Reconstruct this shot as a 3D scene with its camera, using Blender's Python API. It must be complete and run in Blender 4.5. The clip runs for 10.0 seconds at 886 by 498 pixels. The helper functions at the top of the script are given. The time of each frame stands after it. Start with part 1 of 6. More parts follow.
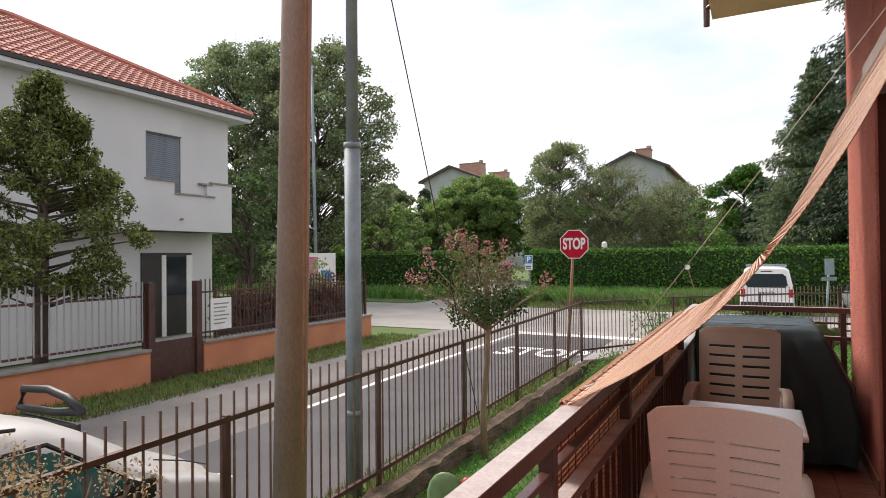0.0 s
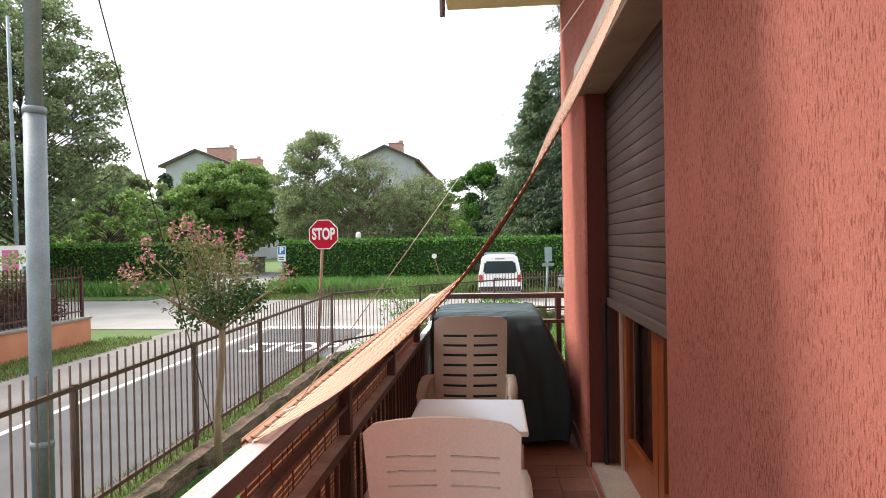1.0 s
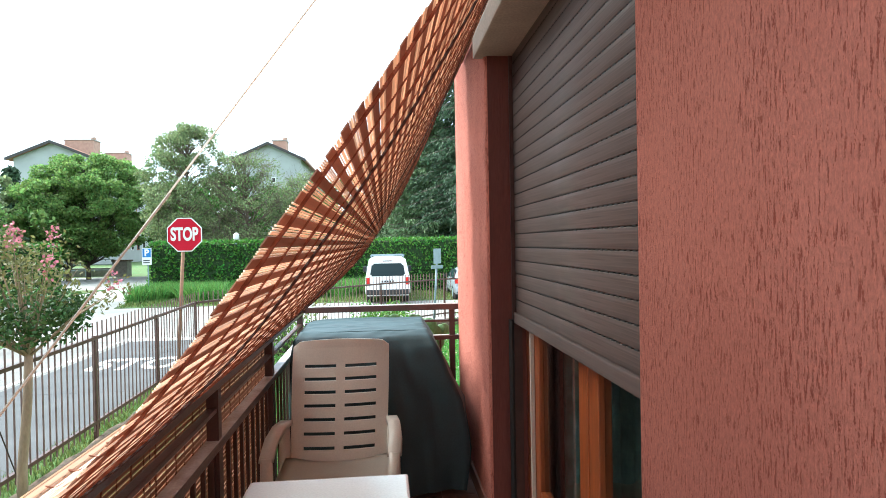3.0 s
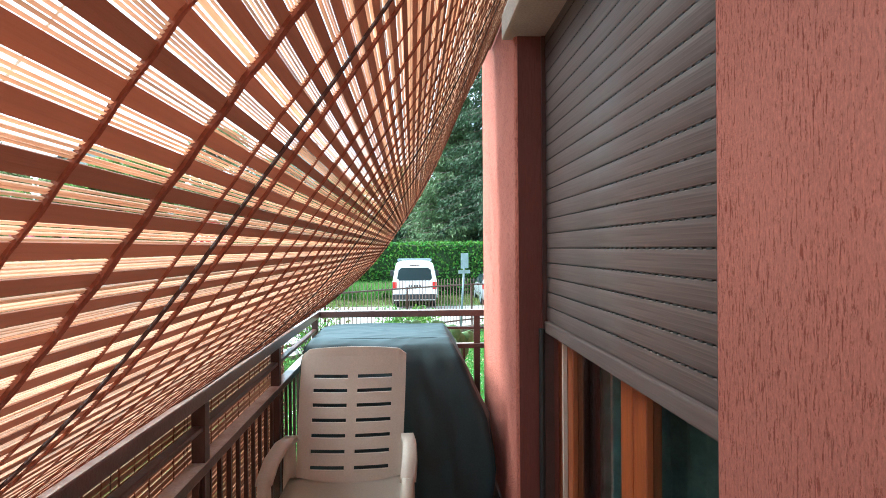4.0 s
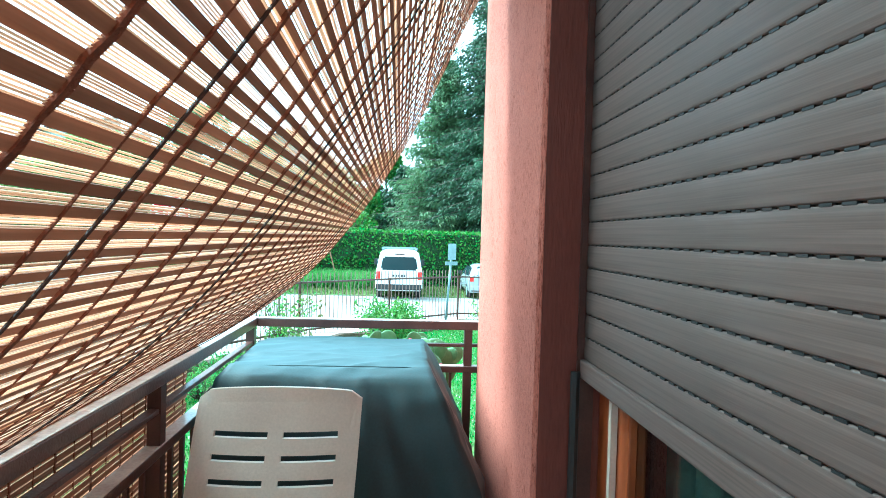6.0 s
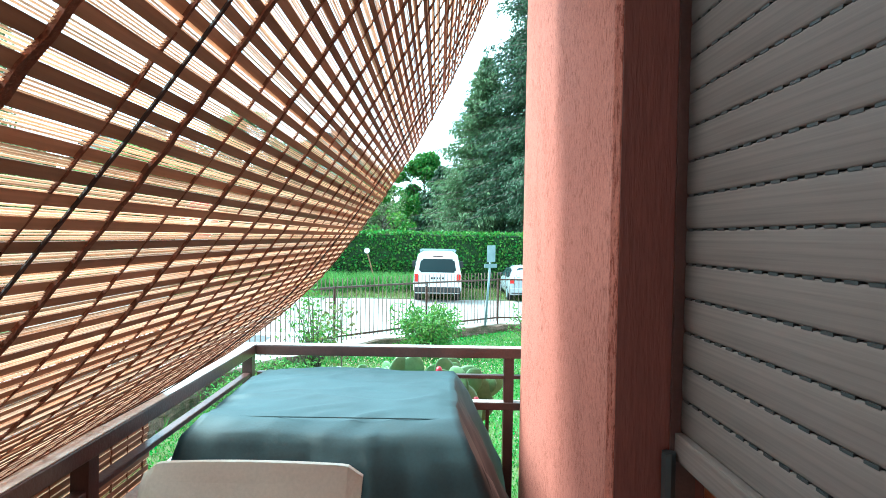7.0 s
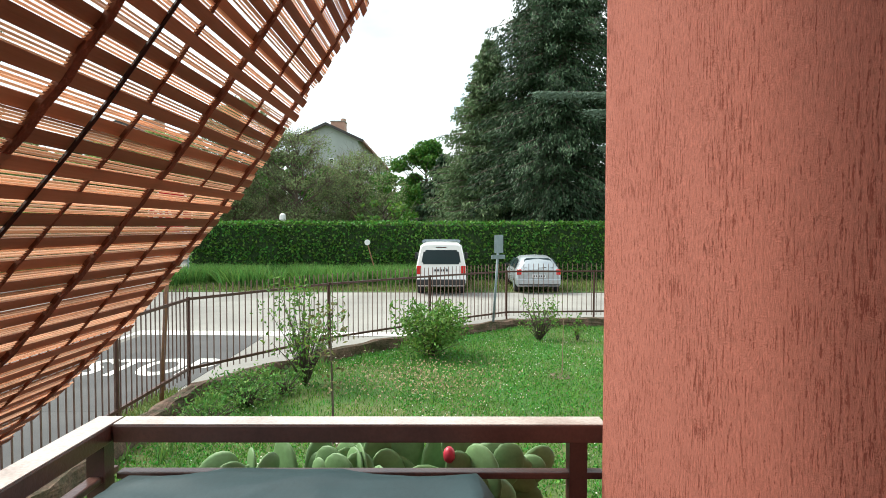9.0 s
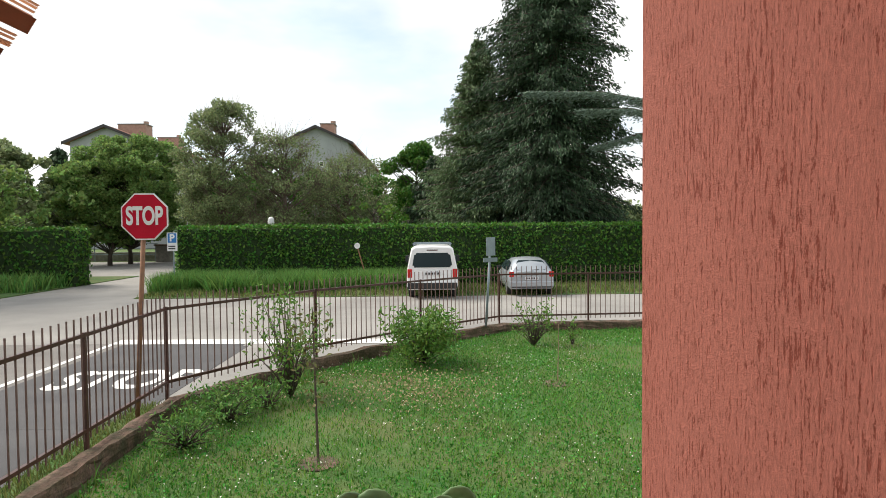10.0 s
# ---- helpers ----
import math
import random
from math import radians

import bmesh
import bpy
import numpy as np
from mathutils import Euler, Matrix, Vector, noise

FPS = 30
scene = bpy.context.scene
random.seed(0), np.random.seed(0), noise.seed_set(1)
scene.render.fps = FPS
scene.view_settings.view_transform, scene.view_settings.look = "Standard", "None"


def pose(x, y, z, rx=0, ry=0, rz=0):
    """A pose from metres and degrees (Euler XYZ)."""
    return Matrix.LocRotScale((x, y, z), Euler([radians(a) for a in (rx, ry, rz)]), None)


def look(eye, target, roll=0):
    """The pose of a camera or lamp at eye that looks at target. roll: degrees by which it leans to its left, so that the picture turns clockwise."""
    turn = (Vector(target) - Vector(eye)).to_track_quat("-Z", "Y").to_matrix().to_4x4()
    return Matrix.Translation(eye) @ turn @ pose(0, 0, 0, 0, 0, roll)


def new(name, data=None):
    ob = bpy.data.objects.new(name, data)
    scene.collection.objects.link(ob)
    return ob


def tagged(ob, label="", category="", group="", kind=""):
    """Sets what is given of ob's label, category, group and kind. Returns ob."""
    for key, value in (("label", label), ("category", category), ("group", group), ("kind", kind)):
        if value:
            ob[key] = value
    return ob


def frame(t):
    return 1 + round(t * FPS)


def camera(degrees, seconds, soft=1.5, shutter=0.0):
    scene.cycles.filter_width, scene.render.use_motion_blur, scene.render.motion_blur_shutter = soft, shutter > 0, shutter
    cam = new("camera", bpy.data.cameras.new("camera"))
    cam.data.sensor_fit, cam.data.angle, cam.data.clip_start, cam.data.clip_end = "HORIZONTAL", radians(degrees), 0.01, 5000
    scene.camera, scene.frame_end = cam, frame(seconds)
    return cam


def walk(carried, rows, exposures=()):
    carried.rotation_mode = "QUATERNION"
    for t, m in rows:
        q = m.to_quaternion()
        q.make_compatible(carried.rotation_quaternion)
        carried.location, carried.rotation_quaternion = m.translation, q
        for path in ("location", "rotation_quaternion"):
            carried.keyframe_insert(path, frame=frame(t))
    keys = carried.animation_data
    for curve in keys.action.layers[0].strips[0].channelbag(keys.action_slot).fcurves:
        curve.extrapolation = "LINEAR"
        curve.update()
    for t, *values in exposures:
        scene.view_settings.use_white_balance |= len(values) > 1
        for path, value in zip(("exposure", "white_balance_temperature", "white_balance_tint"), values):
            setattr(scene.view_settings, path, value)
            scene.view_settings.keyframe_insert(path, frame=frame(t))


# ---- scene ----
cam = camera(72.4, 10.0, soft=0.9, shutter=0.04)

EXPOSURES = [(0, 0.82, 6700, 15), (1.0, 1.45, 6500, 10), (2.0, 1.4, 5750, 2), (2.5, 1.7, 5750, 0), (3.0, 2.1, 5650, -4), (3.2, 2.1, 5650, -4), (4.5, 2.55, 5000, -14), (5.5, 2.68, 4400, -30), (7.0, 2.45, 4900, -22),
             (8.0, 1.85, 5500, -14), (8.5, 1.4, 6000, -8), (9.0, 1.18, 6450, 0), (9.5, 1.1, 6600, 2), (10.0, 0.75, 6700, 8)]
PATH = [
    (0, (-0.109, -0.167, 1.446), (-1.034, 1.606, 1.468), -0.6),
    (0.3, (-0.048, -0.07, 1.427), (-0.733, 1.809, 1.444), -0.2),
    (0.5, (-0.036, 0.028, 1.443), (-0.609, 1.944, 1.41), -0.9),
    (1, (-0.063, 0.268, 1.447), (-0.234, 2.261, 1.426), -1.0),
    (1.5, (-0.078, 0.454, 1.439), (-0.026, 2.453, 1.439), -1.0),
    (2, (0.005, 0.678, 1.44), (0.003, 2.678, 1.457), -0.1),
    (2.5, (0.02, 0.932, 1.429), (-0.021, 2.931, 1.379), -0.5),
    (3, (-0.008, 1.174, 1.441), (0.187, 3.165, 1.419), -1.0),
    (3.2, (-0.005, 1.24, 1.434), (0.207, 3.228, 1.4), -1.3),
    (4.3, (0.05, 1.585, 1.414), (0.127, 3.584, 1.417), -0.2),
    (4.5, (0.043, 1.688, 1.424), (0.154, 3.685, 1.417), -1.0),
    (5, (0.034, 1.88, 1.4), (0.344, 3.855, 1.394), -0.3),
    (5.5, (0.076, 2.167, 1.417), (0.271, 4.157, 1.402), 1.2),
    (5.7, (0.084, 2.272, 1.419), (0.249, 4.265, 1.384), 1.6),
    (6.8, (0.19, 2.954, 1.44), (0.248, 4.953, 1.399), 0.9),
    (7, (0.172, 3.0, 1.454), (0.186, 5.0, 1.415), 1.0),
    (7.5, (0.147, 3.294, 1.437), (0.164, 5.293, 1.375), 1.6),
    (8, (0.19, 3.592, 1.449), (0.17, 5.59, 1.368), 0.2),
    (8.5, (0.205, 3.9, 1.42), (0.048, 5.892, 1.339), 0.4),
    (9, (0.163, 4.142, 1.439), (0.167, 6.141, 1.368), 0.1),
    (9.3, (0.158, 4.261, 1.456), (0.210, 6.259, 1.385), -0.1),
    (9.5, (0.165, 4.338, 1.460), (0.157, 6.338, 1.410), -0.7),
    (9.7, (0.182, 4.425, 1.464), (0.187, 6.425, 1.410), -0.7),
    (10, (0.195, 4.525, 1.460), (0.226, 6.524, 1.395), -0.5),
]
walk(cam, [(t, look(eye, target, roll)) for t, eye, target, roll in PATH], EXPOSURES)

# ---- light ----
SUN_EL, SUN_ROT = radians(48), radians(291)
world = bpy.data.worlds.new("overcast_sky")
scene.world = world
world.use_nodes = True
wn, wl = world.node_tree.nodes, world.node_tree.links
bg = wn["Background"]
sky = wn.new("ShaderNodeTexSky")
sky.sky_type, sky.sun_disc, sky.sun_elevation, sky.sun_rotation = "NISHITA", False, SUN_EL, SUN_ROT
dim = wn.new("ShaderNodeMix")
dim.data_type, dim.blend_type = "RGBA", "MULTIPLY"
dim.inputs[0].default_value = 1.0
dim.inputs[7].default_value = (0.19, 0.19, 0.19, 1)
wl.new(sky.outputs[0], dim.inputs[6])
wt = wn.new("ShaderNodeTexCoord")
wm = wn.new("ShaderNodeMapping")
wm.inputs["Scale"].default_value = (1.0, 1.0, 2.6)
wm.inputs["Location"].default_value = (0.35, 0.1, 0.0)
wl.new(wt.outputs["Generated"], wm.inputs[0])
wc = wn.new("ShaderNodeTexNoise")
wc.inputs["Scale"].default_value, wc.inputs["Detail"].default_value, wc.inputs["Roughness"].default_value = 2.6, 5, 0.5
wl.new(wm.outputs[0], wc.inputs[0])
wr = wn.new("ShaderNodeValToRGB")
wr.color_ramp.elements[0].position, wr.color_ramp.elements[0].color = 0.33, (0.30, 0.30, 0.30, 1)
wr.color_ramp.elements[1].position, wr.color_ramp.elements[1].color = 0.56, (1, 1, 1, 1)
wl.new(wc.outputs["Fac"], wr.inputs[0])
cl = wn.new("ShaderNodeMix")
cl.data_type = "RGBA"
cl.inputs[7].default_value = (0.98, 1.0, 1.02, 1)
wl.new(wr.outputs[0], cl.inputs[0])
wl.new(dim.outputs[2], cl.inputs[6])
wl.new(cl.outputs[2], bg.inputs[0])
bg.inputs[1].default_value = 0.70
sun = new("sun", bpy.data.lights.new("sun", "SUN"))
sun.data.energy, sun.data.angle, sun.data.color = 2.7, radians(28), (1.0, 0.94, 0.86)
sun.matrix_world = look((-13.0, 9.0, 15.6), (0, 4, 0))

# ---- materials ----


def mat(name, c, c2=None, rough=0.7, scale=6.0, bump=0.0, bscale=80.0, metal=0.0, stretch=(1, 1, 1), vary=0.0, island=0.0,
        fine=0.12, spec=0.5, dist=0.004):
    m = bpy.data.materials.new(name)
    m.use_nodes = True
    n, l = m.node_tree.nodes, m.node_tree.links
    p = n["Principled BSDF"]
    tc, mp = n.new("ShaderNodeTexCoord"), n.new("ShaderNodeMapping")
    mp.inputs["Scale"].default_value = stretch
    l.new(tc.outputs["Object"], mp.inputs[0])
    a, b = n.new("ShaderNodeTexNoise"), n.new("ShaderNodeTexNoise")
    a.inputs["Scale"].default_value, a.inputs["Detail"].default_value = scale, 5
    b.inputs["Scale"].default_value, b.inputs["Detail"].default_value = bscale, 3
    l.new(mp.outputs[0], a.inputs[0])
    l.new(mp.outputs[0], b.inputs[0])
    r = n.new("ShaderNodeValToRGB")
    c2 = c2 or tuple(v * 0.8 for v in c)
    r.color_ramp.elements[0].position, r.color_ramp.elements[0].color = 0.35, (*c, 1)
    r.color_ramp.elements[1].position, r.color_ramp.elements[1].color = 0.68, (*c2, 1)
    l.new(a.outputs["Fac"], r.inputs[0])
    hsv = n.new("ShaderNodeHueSaturation")
    l.new(r.outputs[0], hsv.inputs["Color"])
    k = n.new("ShaderNodeMapRange")
    k.inputs["From Min"].default_value, k.inputs["From Max"].default_value = 0.3, 0.7
    k.inputs["To Min"].default_value, k.inputs["To Max"].default_value = 1 - fine, 1 + fine
    l.new(b.outputs["Fac"], k.inputs[0])
    value = k.outputs[0]
    for amount, node, sock in ((vary, "ShaderNodeObjectInfo", "Random"), (island, "ShaderNodeNewGeometry", "Random Per Island")):
        if amount:
            o, q, mul = n.new(node), n.new("ShaderNodeMapRange"), n.new("ShaderNodeMath")
            q.inputs["To Min"].default_value, q.inputs["To Max"].default_value = 1 - amount, 1 + amount
            l.new(o.outputs[sock], q.inputs[0])
            mul.operation = "MULTIPLY"
            l.new(value, mul.inputs[0])
            l.new(q.outputs[0], mul.inputs[1])
            value = mul.outputs[0]
    l.new(value, hsv.inputs["Value"])
    l.new(hsv.outputs[0], p.inputs["Base Color"])
    p.inputs["Roughness"].default_value, p.inputs["Metallic"].default_value = rough, metal
    p.inputs["Specular IOR Level"].default_value = spec
    if bump:
        bp = n.new("ShaderNodeBump")
        bp.inputs["Strength"].default_value, bp.inputs["Distance"].default_value = bump, dist
        l.new(b.outputs["Fac"], bp.inputs["Height"])
        l.new(bp.outputs[0], p.inputs["Normal"])
    return m


def leaf_mat(name, c, vary=0.35, trans=0.3, hue=0.03):
    m = bpy.data.materials.new(name)
    m.use_nodes = True
    n, l = m.node_tree.nodes, m.node_tree.links
    p, out = n["Principled BSDF"], n["Material Output"]
    g, hsv = n.new("ShaderNodeNewGeometry"), n.new("ShaderNodeHueSaturation")
    hsv.inputs["Color"].default_value = (*c, 1)
    v, h = n.new("ShaderNodeMapRange"), n.new("ShaderNodeMapRange")
    v.inputs["To Min"].default_value, v.inputs["To Max"].default_value = 1 - vary, 1 + vary
    h.inputs["To Min"].default_value, h.inputs["To Max"].default_value = 0.5 + hue, 0.5 - hue
    mul, fr = n.new("ShaderNodeMath"), n.new("ShaderNodeMath")
    mul.operation, fr.operation = "MULTIPLY", "FRACT"
    mul.inputs[1].default_value = 7.31
    l.new(g.outputs["Random Per Island"], v.inputs[0])
    l.new(g.outputs["Random Per Island"], mul.inputs[0])
    l.new(mul.outputs[0], fr.inputs[0])
    l.new(fr.outputs[0], h.inputs[0])
    l.new(v.outputs[0], hsv.inputs["Value"])
    l.new(h.outputs[0], hsv.inputs["Hue"])
    l.new(hsv.outputs[0], p.inputs["Base Color"])
    p.inputs["Roughness"].default_value = 0.55
    p.inputs["Specular IOR Level"].default_value = 0.3
    t, mix = n.new("ShaderNodeBsdfTranslucent"), n.new("ShaderNodeMixShader")
    l.new(hsv.outputs[0], t.inputs[0])
    mix.inputs[0].default_value = trans
    l.new(p.outputs[0], mix.inputs[1])
    l.new(t.outputs[0], mix.inputs[2])
    l.new(mix.outputs[0], out.inputs[0])
    return m


def glass_mat(name, c, rough=0.03, alpha_mix=0.0):
    m = bpy.data.materials.new(name)
    m.use_nodes = True
    p = m.node_tree.nodes["Principled BSDF"]
    p.inputs["Base Color"].default_value = (*c, 1)
    p.inputs["Roughness"].default_value = rough
    p.inputs["Transmission Weight"].default_value = alpha_mix
    p.inputs["IOR"].default_value = 1.45
    return m


def plaster_mat():
    """Combed salmon plaster with upright grooves, their shade put into the colour."""
    m = bpy.data.materials.new("salmon_plaster")
    m.use_nodes = True
    n, l = m.node_tree.nodes, m.node_tree.links
    p = n["Principled BSDF"]
    tc = n.new("ShaderNodeTexCoord")

    def noise_at(stretch, scale, detail, rough=0.5, warp=0.0):
        mp, t = n.new("ShaderNodeMapping"), n.new("ShaderNodeTexNoise")
        mp.inputs["Scale"].default_value = stretch
        l.new(tc.outputs["Object"], mp.inputs[0])
        l.new(mp.outputs[0], t.inputs[0])
        t.inputs["Scale"].default_value, t.inputs["Detail"].default_value = scale, detail
        t.inputs["Roughness"].default_value, t.inputs["Distortion"].default_value = rough, warp
        return t.outputs["Fac"]
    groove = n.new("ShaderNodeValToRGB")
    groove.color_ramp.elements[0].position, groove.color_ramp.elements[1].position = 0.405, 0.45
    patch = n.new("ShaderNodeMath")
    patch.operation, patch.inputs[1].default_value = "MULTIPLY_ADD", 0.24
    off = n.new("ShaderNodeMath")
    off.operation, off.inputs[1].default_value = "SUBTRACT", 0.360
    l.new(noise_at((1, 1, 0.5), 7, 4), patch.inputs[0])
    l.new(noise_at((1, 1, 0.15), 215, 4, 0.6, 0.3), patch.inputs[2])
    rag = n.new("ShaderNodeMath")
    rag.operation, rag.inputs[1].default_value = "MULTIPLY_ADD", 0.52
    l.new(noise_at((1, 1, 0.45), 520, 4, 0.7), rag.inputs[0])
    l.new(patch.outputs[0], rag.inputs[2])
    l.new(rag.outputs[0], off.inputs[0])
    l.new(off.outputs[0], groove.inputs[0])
    grain = noise_at((1, 1, 0.4), 210, 6, 0.8)
    tone = noise_at((1, 1, 0.5), 1.6, 4)
    add = n.new("ShaderNodeMath")
    add.operation = "MULTIPLY_ADD"
    l.new(grain, add.inputs[0])
    add.inputs[1].default_value = 1.5
    l.new(groove.outputs[0], add.inputs[2])
    bp = n.new("ShaderNodeBump")
    bp.inputs["Strength"].default_value, bp.inputs["Distance"].default_value = 1.0, 0.011
    l.new(add.outputs[0], bp.inputs["Height"])
    l.new(bp.outputs[0], p.inputs["Normal"])
    ramp = n.new("ShaderNodeValToRGB")
    ramp.color_ramp.elements[0].position, ramp.color_ramp.elements[0].color = 0.3, (0.62, 0.208, 0.154, 1)
    ramp.color_ramp.elements[1].position, ramp.color_ramp.elements[1].color = 0.7, (0.71, 0.262, 0.202, 1)
    l.new(tone, ramp.inputs[0])
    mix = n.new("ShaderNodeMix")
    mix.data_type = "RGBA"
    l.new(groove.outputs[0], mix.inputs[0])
    # darker red paints in the shade that the bump alone leaves too weak
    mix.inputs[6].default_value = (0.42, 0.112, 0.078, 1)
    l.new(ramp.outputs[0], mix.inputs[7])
    speck, hsv = n.new("ShaderNodeMapRange"), n.new("ShaderNodeHueSaturation")
    speck.inputs["From Min"].default_value, speck.inputs["From Max"].default_value = 0.32, 0.62
    speck.inputs["To Min"].default_value, speck.inputs["To Max"].default_value = 0.76, 1.14
    l.new(grain, speck.inputs[0])
    l.new(speck.outputs[0], hsv.inputs["Value"])
    l.new(mix.outputs[2], hsv.inputs["Color"])
    l.new(hsv.outputs[0], p.inputs["Base Color"])
    p.inputs["Roughness"].default_value = 0.85
    p.inputs["Specular IOR Level"].default_value = 0.1
    return m


M_PLASTER = plaster_mat()
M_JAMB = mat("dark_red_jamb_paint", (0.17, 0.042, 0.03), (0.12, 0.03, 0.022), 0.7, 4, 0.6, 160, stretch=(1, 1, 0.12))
M_BROWN = mat("brown_paint", (0.085, 0.035, 0.028), (0.055, 0.022, 0.018), 0.38, 9, 0.15, 150)
M_BAR = mat("thin_brown_bar", (0.19, 0.115, 0.10), (0.13, 0.075, 0.065), 0.45, 9, 0.15, 150)
M_RAIL = mat("brown_weathered_paint", (0.11, 0.05, 0.04), (0.07, 0.03, 0.026), 0.3, 7, 0.2, 120)
M_SHUT = mat("brown_shutter_plastic", (0.135, 0.101, 0.093), (0.107, 0.079, 0.072), 0.46, 5, 0.12, 60, stretch=(1, 0.04, 3), fine=0.2, spec=0.2)
M_LINTEL = mat("pale_stone", (0.50, 0.42, 0.36), (0.38, 0.31, 0.27), 0.8, 4, 0.3, 90)
M_SOFFIT = mat("beige_soffit_paint", (0.72, 0.58, 0.42), (0.62, 0.49, 0.35), 0.85, 2, 0.2, 70)
M_TILE = mat("terracotta_tile", (0.30, 0.13, 0.085), (0.22, 0.095, 0.065), 0.45, 6, 0.15, 60, vary=0.15)
M_WOOD = mat("orange_varnished_wood", (0.34, 0.085, 0.022), (0.23, 0.052, 0.014), 0.35, 4, 0.15, 40, stretch=(14, 14, 1))
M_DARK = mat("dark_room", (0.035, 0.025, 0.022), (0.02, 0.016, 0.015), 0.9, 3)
M_GLASS = glass_mat("clear_glass", (0.9, 0.95, 0.95), 0.0, 1.0)
M_CREAM = mat("cream_resin", (0.62, 0.55, 0.47), (0.56, 0.49, 0.42), 0.42, 4, 0.08, 140, fine=0.05)
M_PALE = mat("pale_cream_resin", (0.82, 0.77, 0.71), (0.77, 0.72, 0.66), 0.42, 4, 0.08, 140, fine=0.05)
M_WHITE_RESIN = mat("white_resin", (0.74, 0.75, 0.75), (0.68, 0.69, 0.69), 0.16, 4, 0.05, 140, fine=0.05)
M_COVER = mat("black_cover_fabric", (0.020, 0.047, 0.055), (0.015, 0.035, 0.041), 0.55, 5, 0.15, 120, dist=0.002, spec=0.5)
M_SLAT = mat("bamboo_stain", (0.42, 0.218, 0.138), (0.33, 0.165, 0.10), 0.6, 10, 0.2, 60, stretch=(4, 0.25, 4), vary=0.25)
# paler copy of the slat colour, with the skylight on top painted in
M_SLAT_LIT = mat("sky_lit_bamboo", (0.80, 0.56, 0.42), (0.70, 0.46, 0.33), 0.6, 10, 0.2, 60, stretch=(4, 0.25, 4), vary=0.12)
M_STICK = mat("bamboo_stick", (0.79, 0.585, 0.45), (0.71, 0.49, 0.36), 0.6, 10, stretch=(4, 0.25, 4), island=0.25)
M_YARN = mat("rust_yarn", (0.27, 0.10, 0.055), (0.17, 0.06, 0.032), 0.9, 40, 0.5, 400)
M_CORD = mat("dark_cord", (0.06, 0.036, 0.032), None, 0.8, 40)
M_OLDROPE = mat("brown_rope", (0.30, 0.255, 0.225), (0.22, 0.185, 0.16), 0.9, 80, 0.4, 500)
M_ROPE = mat("pale_rope", (0.62, 0.58, 0.52), None, 0.9, 80, 0.4, 500)
M_ASPHALT = mat("asphalt", (0.085, 0.082, 0.085), (0.062, 0.06, 0.064), 0.85, 1.2, 0.35, 160, fine=0.25)
M_CONC = mat("worn_pale_asphalt", (0.30, 0.285, 0.265), (0.225, 0.213, 0.20), 0.9, 0.5, 0.3, 60, fine=0.15)
M_GRAVEL = mat("rough_grey_gravel", (0.21, 0.195, 0.182), (0.15, 0.138, 0.13), 0.95, 0.9, 0.6, 70, fine=0.3, dist=0.01)
M_WHITE = mat("road_paint", (0.78, 0.77, 0.74), (0.55, 0.54, 0.52), 0.7, 6, 0.2, 120, fine=0.1)
M_SOIL = mat("lawn_soil", (0.05, 0.13, 0.022), (0.11, 0.125, 0.04), 0.95, 1.1, 0.6, 40, fine=0.3, dist=0.03)
M_KERB = mat("mossy_kerb_concrete", (0.17, 0.105, 0.078), (0.06, 0.058, 0.03), 0.95, 5, 0.9, 30, fine=0.35, dist=0.012)
M_ORANGE = mat("orange_plaster", (0.56, 0.235, 0.125), (0.46, 0.18, 0.10), 0.9, 1.4, 0.3, 60)
M_COPING = mat("grey_coping", (0.30, 0.28, 0.25), (0.2, 0.185, 0.17), 0.9, 4, 0.3, 60)
M_HOUSE = mat("white_house_plaster", (0.60, 0.60, 0.615), (0.54, 0.54, 0.555), 0.85, 0.6, 0.15, 60, fine=0.04)
M_ROOF = mat("red_roof_tile", (0.47, 0.185, 0.14), (0.38, 0.14, 0.105), 0.8, 2, 0.2, 50, vary=0.2, island=0.2)
M_PALEBAR = mat("pale_grey_bar", (0.42, 0.41, 0.42), (0.34, 0.33, 0.34), 0.6, 5)
M_GUTTER = mat("dark_gutter", (0.035, 0.028, 0.028), None, 0.5, 4)
M_FARWALL = mat("grey_render", (0.37, 0.385, 0.395), (0.32, 0.333, 0.342), 0.9, 0.4, fine=0.05)
M_FARROOF = mat("far_roof_tile", (0.33, 0.15, 0.105), (0.24, 0.115, 0.085), 0.9, 0.8)
M_BRICK = mat("chimney_brick", (0.40, 0.26, 0.20), (0.31, 0.195, 0.155), 0.9, 2)
M_PANE = glass_mat("dark_pane", (0.02, 0.025, 0.03), 0.08)
M_BARK = mat("grey_bark", (0.115, 0.09, 0.07), (0.065, 0.05, 0.04), 0.95, 5, 0.8, 30, stretch=(1, 1, 0.25), dist=0.02)
M_TWIG = mat("brown_twig_bark", (0.17, 0.12, 0.095), (0.11, 0.08, 0.065), 0.95, 5, 0.4, 40)
M_TRUNK = mat("smooth_tan_bark", (0.33, 0.235, 0.16), (0.22, 0.155, 0.105), 0.9, 9, 0.4, 60, stretch=(1, 1, 0.3))
M_POLEWOOD = mat("weathered_pole", (0.33, 0.255, 0.22), (0.22, 0.165, 0.14), 0.8, 3, 0.35, 60, stretch=(1, 1, 0.5), dist=0.006)
M_GALV = mat("galvanised_steel", (0.235, 0.29, 0.325), (0.18, 0.225, 0.25), 0.6, 5, 0.1, 60, metal=0.1)
M_RED = mat("sign_red", (0.50, 0.012, 0.035), (0.44, 0.01, 0.03), 0.75, 3, fine=0.04, spec=0.15)
